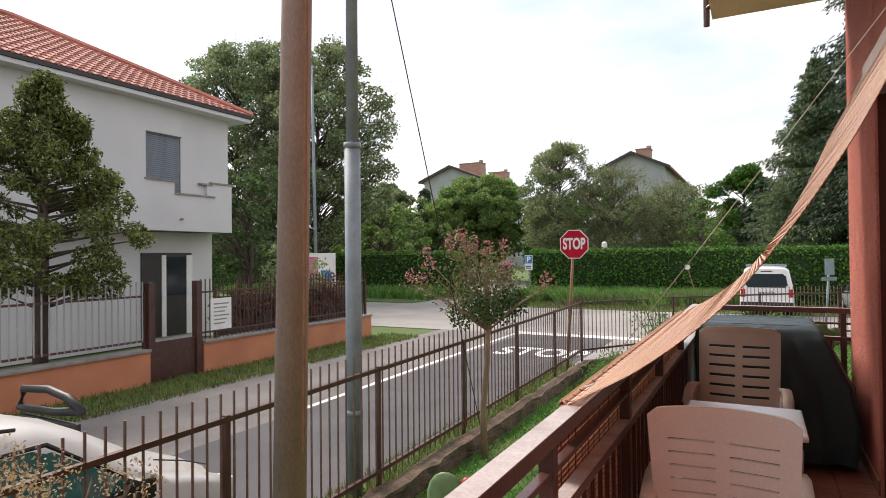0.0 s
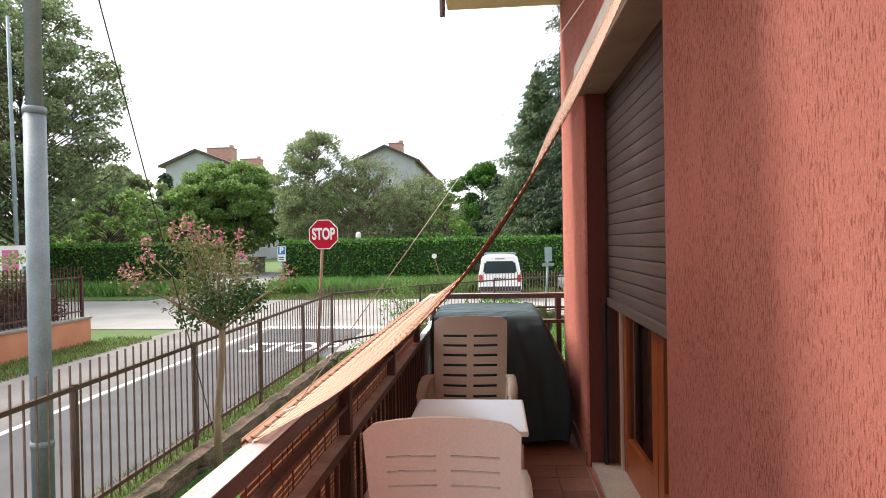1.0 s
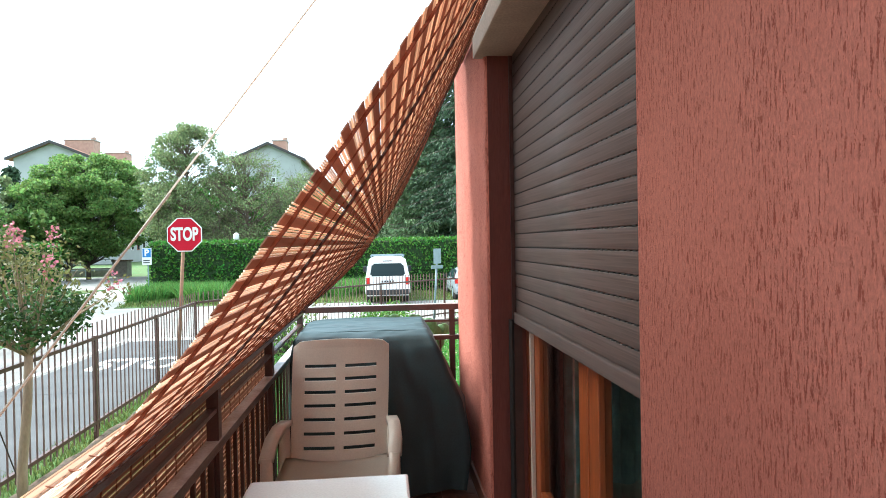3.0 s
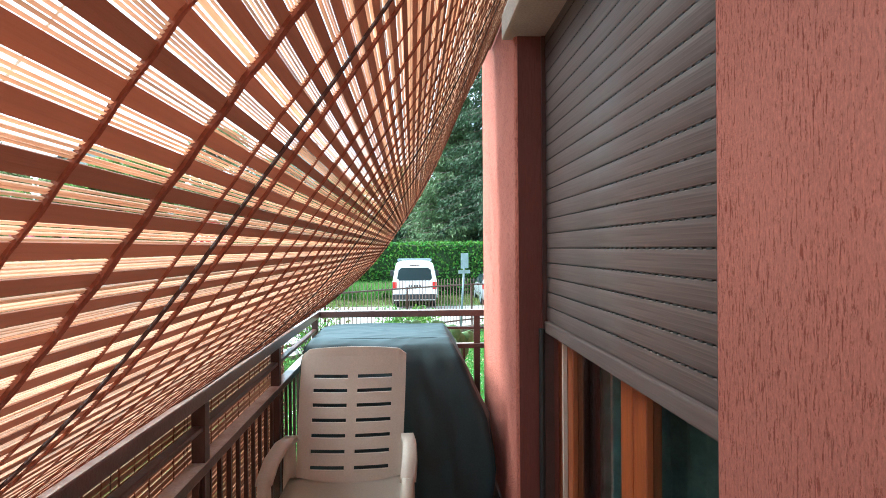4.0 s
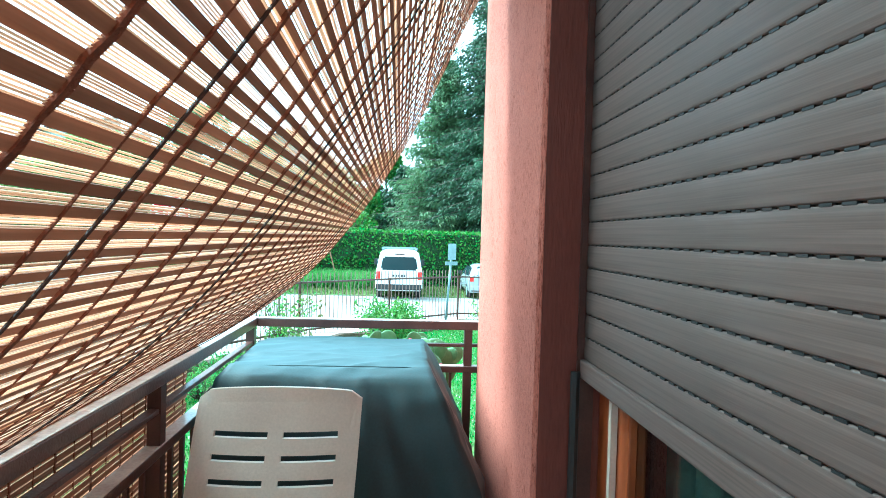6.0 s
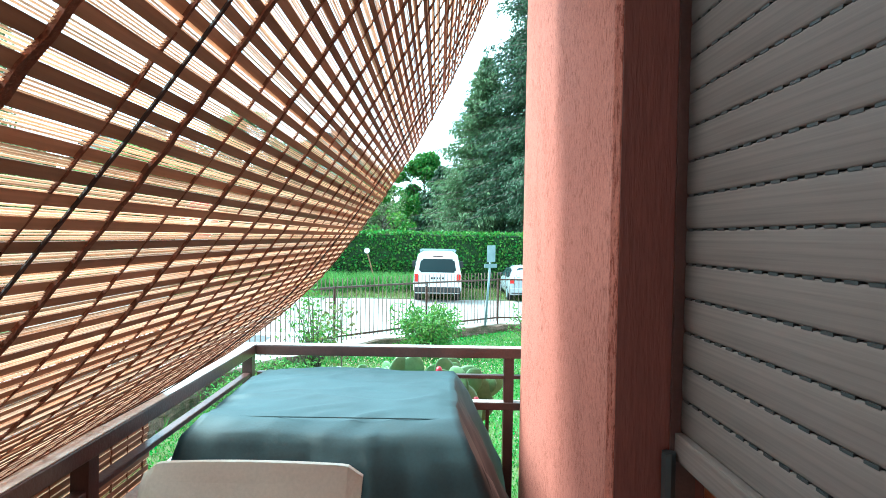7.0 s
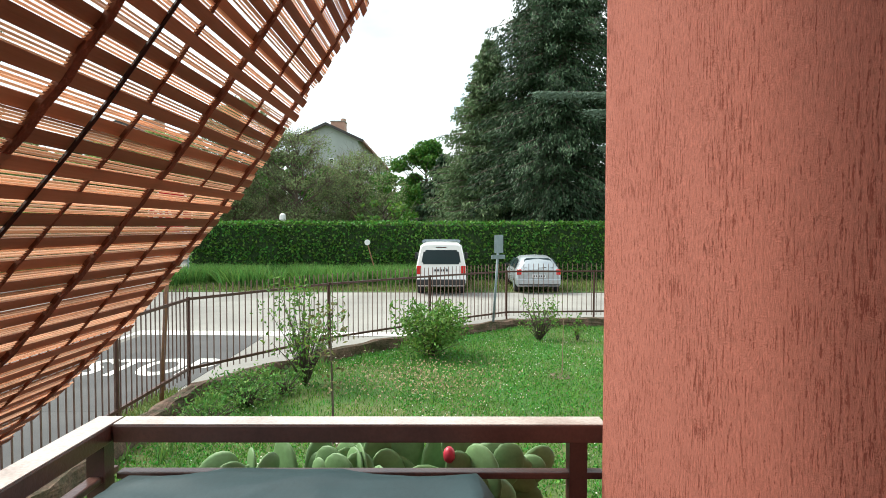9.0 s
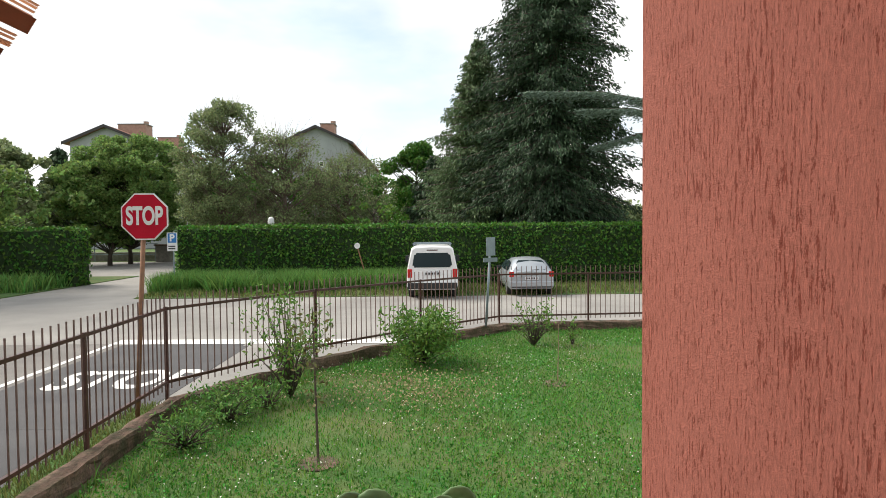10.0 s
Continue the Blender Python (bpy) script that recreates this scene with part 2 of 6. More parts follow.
M_WORN_SHEEN = mat("worn_paint_sky_sheen", (0.56, 0.49, 0.46), (0.40, 0.32, 0.29), 0.26, 9, 0.15, 120)
M_TEALGLASS = glass_mat("teal_car_glass", (0.03, 0.13, 0.125), 0.05)
M_PINK = mat("poster_pink", (0.6, 0.16, 0.3), (0.5, 0.1, 0.25), 0.6, 3)
L_VERGE = leaf_mat("dry_verge_blade", (0.15, 0.19, 0.055), 0.5, 0.3, 0.05)
M_SIGNWHITE = mat("sign_white", (0.78, 0.78, 0.78), (0.7, 0.7, 0.7), 0.45, 3, fine=0.04)
M_BLUE = mat("sign_blue", (0.02, 0.17, 0.48), None, 0.4, 3)
M_RUST = mat("rusty_post", (0.30, 0.15, 0.085), (0.20, 0.11, 0.07), 0.8, 10, 0.2, 80)
M_CARWHITE = mat("white_car_paint", (0.80, 0.80, 0.80), (0.76, 0.76, 0.76), 0.22, 2, fine=0.02)
M_SILVER = mat("cream_car_paint", (0.55, 0.54, 0.52), (0.51, 0.50, 0.48), 0.25, 2, metal=0.05, fine=0.02)
M_GREYCAR = mat("grey_car_paint", (0.42, 0.45, 0.48), (0.38, 0.41, 0.44), 0.25, 2, metal=0.4, fine=0.02)
M_TYRE = mat("tyre_rubber", (0.018, 0.018, 0.018), None, 0.85, 20)
M_BLACK = mat("black_plastic", (0.02, 0.02, 0.022), None, 0.5, 20)
M_TAIL = mat("tail_light_red", (0.55, 0.02, 0.02), None, 0.2, 5)
M_PLATE = mat("plate_white", (0.7, 0.7, 0.72), None, 0.4, 5)
M_CARGLASS = glass_mat("car_glass", (0.025, 0.04, 0.045), 0.12)
M_CARGLASS.node_tree.nodes["Principled BSDF"].inputs["Specular IOR Level"].default_value = 0.2
M_TERRA = mat("terracotta_pot", (0.30, 0.115, 0.065), (0.23, 0.09, 0.055), 0.8, 8)
M_CACTUS = mat("cactus_skin", (0.165, 0.28, 0.12), (0.11, 0.20, 0.075), 0.55, 9, 0.2, 60, island=0.2)
M_FRUIT = mat("red_fruit", (0.48, 0.03, 0.06), (0.36, 0.02, 0.04), 0.4, 20)
M_CURTAIN = mat("green_curtain", (0.12, 0.2, 0.17), (0.05, 0.1, 0.085), 0.9, 12)
def sheer(m, amount):
    """Lets some light through a thin woody thing."""
    n, l = m.node_tree.nodes, m.node_tree.links
    p, out = n["Principled BSDF"], n["Material Output"]
    t, mix = n.new("ShaderNodeBsdfTranslucent"), n.new("ShaderNodeMixShader")
    l.new(p.inputs["Base Color"].links[0].from_socket, t.inputs[0])
    mix.inputs[0].default_value = amount
    l.new(p.outputs[0], mix.inputs[1])
    l.new(t.outputs[0], mix.inputs[2])
    l.new(mix.outputs[0], out.inputs[0])


sheer(M_SLAT, 0.3)
sheer(M_SLAT_LIT, 0.12)
sheer(M_STICK, 0.6)
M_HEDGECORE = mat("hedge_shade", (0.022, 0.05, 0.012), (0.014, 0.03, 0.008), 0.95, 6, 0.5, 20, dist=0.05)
L_BURNT = leaf_mat("burnt_hedge_leaf", (0.13, 0.07, 0.045), 0.5, 0.2)
L_BROWNLEAF = leaf_mat("bronze_leaf", (0.16, 0.155, 0.058), 0.4, 0.35)
L_HEDGE = leaf_mat("hedge_leaf", (0.075, 0.185, 0.026), 0.5, 0.3)
L_GREEN = leaf_mat("broad_leaf", (0.19, 0.295, 0.085), 0.5, 0.5)
L_GREY = leaf_mat("grey_green_leaf", (0.20, 0.25, 0.115), 0.4, 0.5)
L_POPLAR = leaf_mat("poplar_leaf", (0.20, 0.255, 0.125), 0.55, 0.5)
L_CONIFER = leaf_mat("conifer_spray", (0.042, 0.078, 0.036), 0.7, 0.1)
L_BLUECEDAR = leaf_mat("blue_cedar_spray", (0.16, 0.225, 0.165), 0.3, 0.15)
L_LIGHTCON = leaf_mat("light_conifer_spray", (0.115, 0.175, 0.075), 0.4, 0.15)
L_CYPRESS = leaf_mat("yellow_green_spray", (0.125, 0.155, 0.042), 0.85, 0.25, 0.02)
L_MYRTLE = leaf_mat("myrtle_leaf", (0.062, 0.115, 0.034), 0.5, 0.25)
L_GRASS = leaf_mat("grass_blade", (0.095, 0.265, 0.03), 0.6, 0.3, 0.05)
L_CLOVERLEAF = leaf_mat("clover_leaf", (0.075, 0.24, 0.032), 0.5, 0.25, 0.03)
L_TALL = leaf_mat("tall_grass_blade", (0.13, 0.265, 0.06), 0.45, 0.3)
L_SHRUB = leaf_mat("shrub_leaf", (0.125, 0.24, 0.045), 0.4, 0.3)
L_PINK = leaf_mat("pink_blossom", (0.52, 0.19, 0.24), 0.3, 0.3, 0.02)
L_DRY = leaf_mat("dry_blossom", (0.42, 0.33, 0.20), 0.4, 0.3)
L_CLOVER = leaf_mat("clover_flower", (0.72, 0.72, 0.62), 0.15, 0.2)

# ---- building helpers ----


def thing(name, label, category, at=(0, 0, 0), group="", kind=""):
    ob = new(name)
    ob.location = at
    ob.empty_display_size = 0.1
    return tagged(ob, label, category, group, kind)


def origin(ob):
    v = Vector((0, 0, 0))
    while ob is not None:
        v += ob.location
        ob = ob.parent
    return v


def part(name, bm, material, parent=None, label="", smooth=False):
    """One mesh object from a bmesh in world places, under its thing."""
    if parent is not None:
        bmesh.ops.translate(bm, verts=bm.verts, vec=-origin(parent))
    me = bpy.data.meshes.new(name)
    for f in bm.faces:
        f.smooth = smooth and len(f.verts) <= 4
    bm.to_mesh(me)
    bm.free()
    me.materials.append(material)
    ob = new(name, me)
    ob.parent = parent
    return tagged(ob, label)


def box(bm, x0, x1, y0, y1, z0, z1, bevel=0.0):
    vs = [bm.verts.new((x, y, z)) for x in (x0, x1) for y in (y0, y1) for z in (z0, z1)]
    fs = [bm.faces.new([vs[i] for i in q]) for q in ((0, 1, 3, 2), (4, 6, 7, 5), (0, 4, 5, 1), (2, 3, 7, 6), (0, 2, 6, 4), (1, 5, 7, 3))]
    if bevel:
        es = {e for f in fs for e in f.edges}
        bmesh.ops.bevel(bm, geom=list(es), offset=bevel, segments=2, affect="EDGES", profile=0.6)
    return bm


def bx(*a, bevel=0.0):
    return box(bmesh.new(), *a, bevel=bevel)


def tube(bm, pts, radii, n=8, cap=True):
    """A round tube along points, with one radius or one for each point."""
    pts = [Vector(p) for p in pts]
    if not isinstance(radii, (list, tuple)):
        radii = [radii] * len(pts)
    rings = []
    for i, p in enumerate(pts):
        d = (pts[min(i + 1, len(pts) - 1)] - pts[max(i - 1, 0)]).normalized()
        u = d.cross(Vector((0, 0, 1)) if abs(d.z) < 0.9 else Vector((1, 0, 0))).normalized()
        w = d.cross(u)
        rings.append([bm.verts.new(p + (u * math.cos(a) + w * math.sin(a)) * radii[i]) for a in [2 * math.pi * k / n for k in range(n)]])
    for r, s in zip(rings, rings[1:]):
        for k in range(n):
            bm.faces.new((r[k], r[(k + 1) % n], s[(k + 1) % n], s[k]))
    if cap:
        bm.faces.new(rings[0][::-1])
        bm.faces.new(rings[-1])
    return bm


def strip(bm, left, right, z):
    """A flat ribbon between two polylines in plan."""
    a = [bm.verts.new((x, y, z)) for x, y in left]
    b = [bm.verts.new((x, y, z)) for x, y in right]
    for i in range(len(a) - 1):
        bm.faces.new((a[i], b[i], b[i + 1], a[i + 1]))
    return bm


def slab(bm, plan, z0, z1):
    """An upright prism over a polygon in plan."""
    a = [bm.verts.new((x, y, z0)) for x, y in plan]
    b = [bm.verts.new((x, y, z1)) for x, y in plan]
    bm.faces.new(a[::-1])
    bm.faces.new(b)
    for i in range(len(a)):
        j = (i + 1) % len(a)
        bm.faces.new((a[i], a[j], b[j], b[i]))
    return bm




def mesh_of(bm, name, material, smooth=False):
    me = bpy.data.meshes.new(name)
    for f in bm.faces:
        f.smooth = smooth and len(f.verts) <= 4
    bm.to_mesh(me)
    bm.free()
    me.materials.append(material)
    return me


def piece(name, me, parent, at, turn=0.0):
    """One more object on a shared mesh, at a place in the world."""
    ob = new(name, me)
    ob.parent = parent
    ob.location = Vector(at) - (origin(parent) if parent else Vector((0, 0, 0)))
    ob.rotation_euler = (0, 0, turn)
    return ob


def cards(name, centres, sizes, material, parent=None, aspect=0.5, upright=0.0, along=None, seed=1, fold=0.25):
    """Many small folded leaves, one kite of two triangles each."""
    rng = np.random.default_rng(seed)
    c = np.asarray(centres, float)
    if parent is not None:
        c = c - np.array(origin(parent))
    k = len(c)
    s = np.broadcast_to(np.asarray(sizes, float), (k,))[:, None]
    d = rng.normal(size=(k, 3)) if along is None else np.asarray(along, float) + 0.35 * rng.normal(size=(k, 3))
    d[:, 2] += upright
    d /= np.linalg.norm(d, axis=1)[:, None]
    e = np.cross(d, rng.normal(size=(k, 3)))
    e /= np.linalg.norm(e, axis=1)[:, None]
    f = np.cross(d, e)
    base, tip = c - d * s * 0.5, c + d * s * 0.5
    left, right = c + (e * aspect * 0.5 + f * fold * 0.3) * s, c + (-e * aspect * 0.5 + f * fold * 0.3) * s
    v = np.stack([base, left, tip, right], 1).reshape(-1, 3)
    i = np.arange(k)[:, None] * 4
    faces = np.concatenate([i + np.array([[0, 1, 2]]), i + np.array([[0, 2, 3]])], 1).reshape(-1, 3)
    me = bpy.data.meshes.new(name)
    me.from_pydata(v.tolist(), [], faces.tolist())
    me.materials.append(material)
    ob = new(name, me)
    ob.parent = parent
    return ob


def text_mesh(body, size, material, name, bold=0.0):
    cu = bpy.data.curves.new(name, "FONT")
    cu.body, cu.size, cu.align_x, cu.align_y, cu.extrude, cu.offset = body, size, "CENTER", "CENTER", 0.002, bold
    tmp = bpy.data.objects.new(name, cu)
    scene.collection.objects.link(tmp)
    me = bpy.data.meshes.new_from_object(tmp.evaluated_get(bpy.context.evaluated_depsgraph_get()))
    bpy.data.objects.remove(tmp)
    me.materials.clear()
    me.materials.append(material)
    return me


def structure(name, bm, material, label, category, smooth=False):
    ob = part(name, bm, material, None, "", smooth)
    return tagged(ob, label, category, "", "structure")


# ---- ground and roads ----
ROAD = -1.13
GARDEN = -1.08
WALL_X, REVEAL_X = 0.51, 0.65          # face of the house wall, plane of the shutter
OPEN_Y0, OPEN_Y1, WALL_END = 2.372, 4.18, 5.5
RAIL_X = -0.6
FENCE = [(-3.6, -5.0), (-3.6, -3.05), (-3.6, -1.0), (-3.6, 1.05), (-3.6, 3.05), (-3.6, 5.05), (-3.6, 7.07), (-3.6, 9.05), (-3.6, 11.1), (-3.6, 13.1),
         (-2.0, 15.75), (-0.1, 17.8), (1.82, 19.55), (4.1, 19.75), (6.4, 19.95), (8.7, 20.15)]


def offset_line(pts, d):
    out = []
    for i, p in enumerate(pts):
        a, b = Vector(pts[max(i - 1, 0)]), Vector(pts[min(i + 1, len(pts) - 1)])
        t = (b - a).normalized()
        out.append((p[0] + t.y * d, p[1] - t.x * d))
    return out


bm = bmesh.new()
bmesh.ops.create_grid(bm, x_segments=2, y_segments=2, size=600)
bmesh.ops.translate(bm, verts=bm.verts, vec=(0, 100, ROAD - 0.03))
structure("ground", bm, M_SOIL, "green grassy ground reaching the horizon", "ground")
structure("road_main", bx(-70, 60, 18.6, 28.3, ROAD - 0.1, ROAD), M_CONC, "pale worn main road crossing in front", "road")
structure("road_side", bx(-6.95, -4.15, -40, 18.596, ROAD - 0.1, ROAD), M_ASPHALT, "dark asphalt side street leading to the junction", "road")
structure("pavement_side", bx(-10.0, -6.954, -40, 18.596, ROAD - 0.1, ROAD - 0.002), M_GRAVEL, "grey gravelly strip beside the side street", "pavement")
structure("road_junction", bx(-4.146, 1.6, 13.304, 18.596, ROAD - 0.1, ROAD - 0.004), M_CONC, "pale paved corner by the junction", "road")
structure("road_driveway", slab(bmesh.new(), [(-17.5, 28.304), (-11.6, 28.304), (-12.6, 36), (-21, 57.5), (-36, 57.5), (-22, 37)], ROAD - 0.1, ROAD - 0.01), M_CONC, "pale driveway through the gap in the hedge", "road")
structure("verge_lawn", bx(-11.4, 40, 28.0, 34, ROAD - 0.1, ROAD + 0.025), M_SOIL, "grass verge under the hedge", "grass")
structure("verge_far", bx(-60, -17.0, 28.6, 40, ROAD - 0.1, ROAD + 0.025), M_SOIL, "grass verge under the far hedge", "grass")
structure("verge_opposite", bx(-11.2, -9.95, -20, 16.6, ROAD - 0.1, ROAD + 0.02), M_SOIL, "thin grass strip below the orange wall", "grass")
structure("verge_fence", bx(-4.15, -3.45, -20, 13.3, ROAD - 0.1, ROAD + 0.04), M_SOIL, "grass strip along the railing fence", "grass")

# road paint
structure("edge_line", strip(bmesh.new(), [(-7.05, 7.2), (-7.3, 18.5)], [(-6.93, 7.2), (-7.16, 18.5)], ROAD + 0.004), M_WHITE, "white painted edge line on the street", "road marking")
structure("stop_line", strip(bmesh.new(), [(-7.3, 18.5), (-7.3, 19.1)], [(-0.5, 18.3), (-0.5, 18.85)], ROAD + 0.006), M_WHITE, "broad white stop line across the street", "road marking")
me = text_mesh("STOP", 1.0, M_WHITE, "stop_lettering", 0.03)
ob = new("stop_lettering", me)
ob.matrix_world = pose(-5.22, 15.1, ROAD + 0.006, 0, 0, 2) @ Matrix.Diagonal((0.98, 1.8, 1, 1))
tagged(ob, "white painted stop lettering on dark asphalt", "road marking", "", "structure")
structure("stop_patch", bx(-6.948, -4.0, 12.5, 18.2, ROAD - 0.05, ROAD + 0.002), M_ASPHALT, "dark asphalt patch at the street's mouth", "road")

# garden inside the fence
inner = offset_line(FENCE, 0.18)
bm = slab(bmesh.new(), [(8.7, -5.0), *inner[::-1]], ROAD - 0.2, GARDEN)
bmesh.ops.recalc_face_normals(bm, faces=bm.faces)
structure("garden_lawn", bm, M_SOIL, "green garden lawn inside the kerb", "lawn")
for i in range(3, len(FENCE) - 1):
    a, b = offset_line(FENCE, 0.05), offset_line(FENCE, 0.25)
    bm = slab(bmesh.new(), [a[i], a[i + 1], b[i + 1], b[i]], ROAD - 0.15, GARDEN + 0.20)
    bmesh.ops.recalc_face_normals(bm, faces=bm.faces)
    bmesh.ops.subdivide_edges(bm, edges=bm.edges[:], cuts=9, use_grid_fill=True)
    for v in bm.verts:
        q = noise.noise_vector(v.co * 2.3) * 0.035 + noise.noise_vector(v.co * 9) * 0.035 + noise.noise_vector(v.co * 21) * 0.015
        v.co += q
    tagged(part("kerb", bm, M_KERB, None, ""), "low mossy concrete kerb under the railing fence", "kerb", "garden kerb", "structure")

# ---- house with the balcony ----
w = thing("wall_house", "salmon combed-plaster house wall beside the balcony", "wall", (WALL_X, 0, 0), kind="structure")
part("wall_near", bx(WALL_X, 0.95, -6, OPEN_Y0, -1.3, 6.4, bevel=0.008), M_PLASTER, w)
part("wall_above", bx(WALL_X + 0.002, 0.95, OPEN_Y0, OPEN_Y1, 2.55, 6.4), M_PLASTER, w)
part("wall_sill", bx(WALL_X + 0.002, 0.95, OPEN_Y0, OPEN_Y1, -1.3, 0.0), M_PLASTER, w)
R = 0.08
arc = [(WALL_X + R - R * math.cos(a), WALL_END - R + R * math.sin(a)) for a in [math.pi / 2 * k / 8 for k in range(9)]]
part("wall_corner", slab(bmesh.new(), [(WALL_X + 0.012, OPEN_Y1), (WALL_X, OPEN_Y1 + 0.012), *arc, (7, WALL_END), (7, WALL_END - 0.3), (0.95, WALL_END - 0.3), (0.95, OPEN_Y1)][::-1], -1.3, 6.4),
     M_PLASTER, w, smooth=False)
part("wall_back", bx(0.95, 7, -6, -5.7, -1.3, 6.4), M_PLASTER, w)
# unseen room surfaces, coloured near black so the interior reads as unlit
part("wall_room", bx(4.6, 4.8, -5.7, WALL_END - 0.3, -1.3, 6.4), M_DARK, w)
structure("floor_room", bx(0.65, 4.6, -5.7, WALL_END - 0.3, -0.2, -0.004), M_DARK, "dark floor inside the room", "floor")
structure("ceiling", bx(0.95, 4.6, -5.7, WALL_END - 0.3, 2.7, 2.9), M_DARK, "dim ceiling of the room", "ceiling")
structure("roof", bx(-0.9, 7.2, -6.2, WALL_END + 0.3, 6.4, 6.7), M_SOFFIT, "flat eaves closing the house above", "roof")

s = thing("balcony_above", "beige painted slab of the balcony overhead", "balcony", (0, 0, 3.45), kind="structure")
part("slab", bx(-0.43, WALL_X - 0.003, -4.6, 5.42, 3.42, 3.60), M_SOFFIT, s)
part("drip_pipe", tube(bmesh.new(), [(-0.47, 5.36, 3.35), (-0.47, 5.36, 3.8)], 0.025), M_BROWN, s, "brown overflow pipe")
part("downpipe", tube(bmesh.new(), [(-0.47, 5.36, 3.5), (-0.42, 5.3, 3.5)], 0.02), M_BROWN, s)

lin = thing("lintel", "pale stone lintel over the shuttered door", "lintel", (0.58, 3.2, 2.37), kind="structure")
part("lintel_beam", bx(WALL_X - 0.05, REVEAL_X + 0.02, OPEN_Y0 + 0.01, OPEN_Y1 + 0.06, 2.37, 2.56, bevel=0.012), M_LINTEL, lin)

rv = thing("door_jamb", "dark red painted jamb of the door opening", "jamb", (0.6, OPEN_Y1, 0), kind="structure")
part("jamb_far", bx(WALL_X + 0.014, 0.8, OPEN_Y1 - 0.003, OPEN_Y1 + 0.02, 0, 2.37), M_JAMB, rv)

sh = thing("roller_shutter", "half-lowered brown plastic roller shutter", "shutter", (REVEAL_X, 3.27, 1.04))
SH_P, SH_Z = 0.0656, 1.0835
bm = bmesh.new()
prof = [(0.012, 0.0), (0.0004, 0.0008), (-0.0010, 0.004), (-0.0018, 0.020), (-0.0018, 0.043), (-0.0010, 0.0595), (0.0004, 0.0628), (0.012, 0.0636)]
a = [bm.verts.new((x, 0, z)) for x, z in prof]
b = [bm.verts.new((x, OPEN_Y1 - OPEN_Y0 - 0.03, z)) for x, z in prof]
for i in range(len(prof)):
    j = (i + 1) % len(prof)
    bm.faces.new((a[i], a[j], b[j], b[i]))
bm.faces.new(a[::-1])
bm.faces.new(b)
slat_me = mesh_of(bm, "slat", M_SHUT, True)
for k in range(22):
    piece("slat", slat_me, sh, (REVEAL_X, OPEN_Y0 + 0.015, SH_Z + k * SH_P))
bm = bmesh.new()
for k in range(1, 22):
    for j in range(44):
        y, z = OPEN_Y0 + 0.04 + j * 0.041, SH_Z + k * SH_P - 0.0017
        box(bm, REVEAL_X - 0.0012, REVEAL_X + 0.007, y, y + 0.024, z - 0.0022, z + 0.0022)
tagged(part("perforation", bm, M_BLACK, sh), kind="stuff")
part("web", bx(REVEAL_X + 0.007, REVEAL_X + 0.013, OPEN_Y0 + 0.02, OPEN_Y1 - 0.02, 1.08, 2.48), M_SHUT, sh)
part("bottom_rail", bx(REVEAL_X - 0.014, REVEAL_X + 0.014, OPEN_Y0 + 0.012, OPEN_Y1 - 0.012, 1.03, 1.083, bevel=0.006), M_SHUT, sh, "smooth grey-brown bottom rail")
part("guide_far", bx(REVEAL_X - 0.02, REVEAL_X + 0.03, OPEN_Y1 - 0.012, OPEN_Y1 - 0.004, 0, 2.4), M_BROWN, sh)
part("guide_near", bx(REVEAL_X - 0.02, REVEAL_X + 0.03, OPEN_Y0 + 0.004, OPEN_Y0 + 0.012, 0, 2.4), M_BROWN, sh)
part("guide_tube", tube(bmesh.new(), [(REVEAL_X - 0.03, OPEN_Y1 - 0.03, 0.0), (REVEAL_X - 0.03, OPEN_Y1 - 0.03, 1.05)], 0.014), M_BLACK, sh, "dark upright guide bar")

# french door behind the shutter
fd = thing("door_1", "orange varnished wooden french door with glass panes", "door", (0.74, 3.27, 0.0), kind="structure")
for y0, y1 in ((OPEN_Y0, OPEN_Y0 + 0.1), (OPEN_Y1 - 0.1, OPEN_Y1 - 0.004)):
    part("door_frame", bx(0.70, 0.78, y0, y1, 0.0, 2.5, bevel=0.006), M_WOOD, fd)
mid = (OPEN_Y0 + OPEN_Y1) / 2
for y0, y1 in ((OPEN_Y0 + 0.11, mid - 0.005), (mid + 0.005, OPEN_Y1 - 0.11)):
    leaf = part("door_leaf", bx(0.71, 0.765, y0, y0 + 0.1, 0.03, 2.48, bevel=0.006), M_WOOD, fd)
    part("stile", bx(0.71, 0.765, y1 - 0.1, y1, 0.03, 2.48, bevel=0.006), M_WOOD, leaf)
    part("rail_low", bx(0.712, 0.763, y0 + 0.1, y1 - 0.1, 0.03, 0.25), M_WOOD, leaf)
    part("rail_top", bx(0.712, 0.763, y0 + 0.1, y1 - 0.1, 2.36, 2.48), M_WOOD, leaf)
    part("pane", bx(0.732, 0.74, y0 + 0.1, y1 - 0.1, 0.25, 2.36), M_GLASS, leaf)
part("weather_strip", bx(0.69, 0.708, OPEN_Y1 - 0.135, OPEN_Y1 - 0.115, 0.03, 2.48), M_CREAM, fd, "cream weather strip")
part("threshold", bx(0.53, 0.80, OPEN_Y0, OPEN_Y1, 0.0, 0.03), M_LINTEL, fd, "pale stone threshold")
bm = bmesh.new()
cols = [(OPEN_Y0 + 0.15 + 0.02 * k) for k in range(78)]
va = [bm.verts.new((0.86 + 0.018 * math.sin(k * 1.1), y, 0.04)) for k, y in enumerate(cols)]
vb = [bm.verts.new((0.86 + 0.018 * math.sin(k * 1.1 + 0.3), y, 2.45)) for k, y in enumerate(cols)]
for k in range(len(cols) - 1):
    bm.faces.new((va[k], va[k + 1], vb[k + 1], vb[k]))
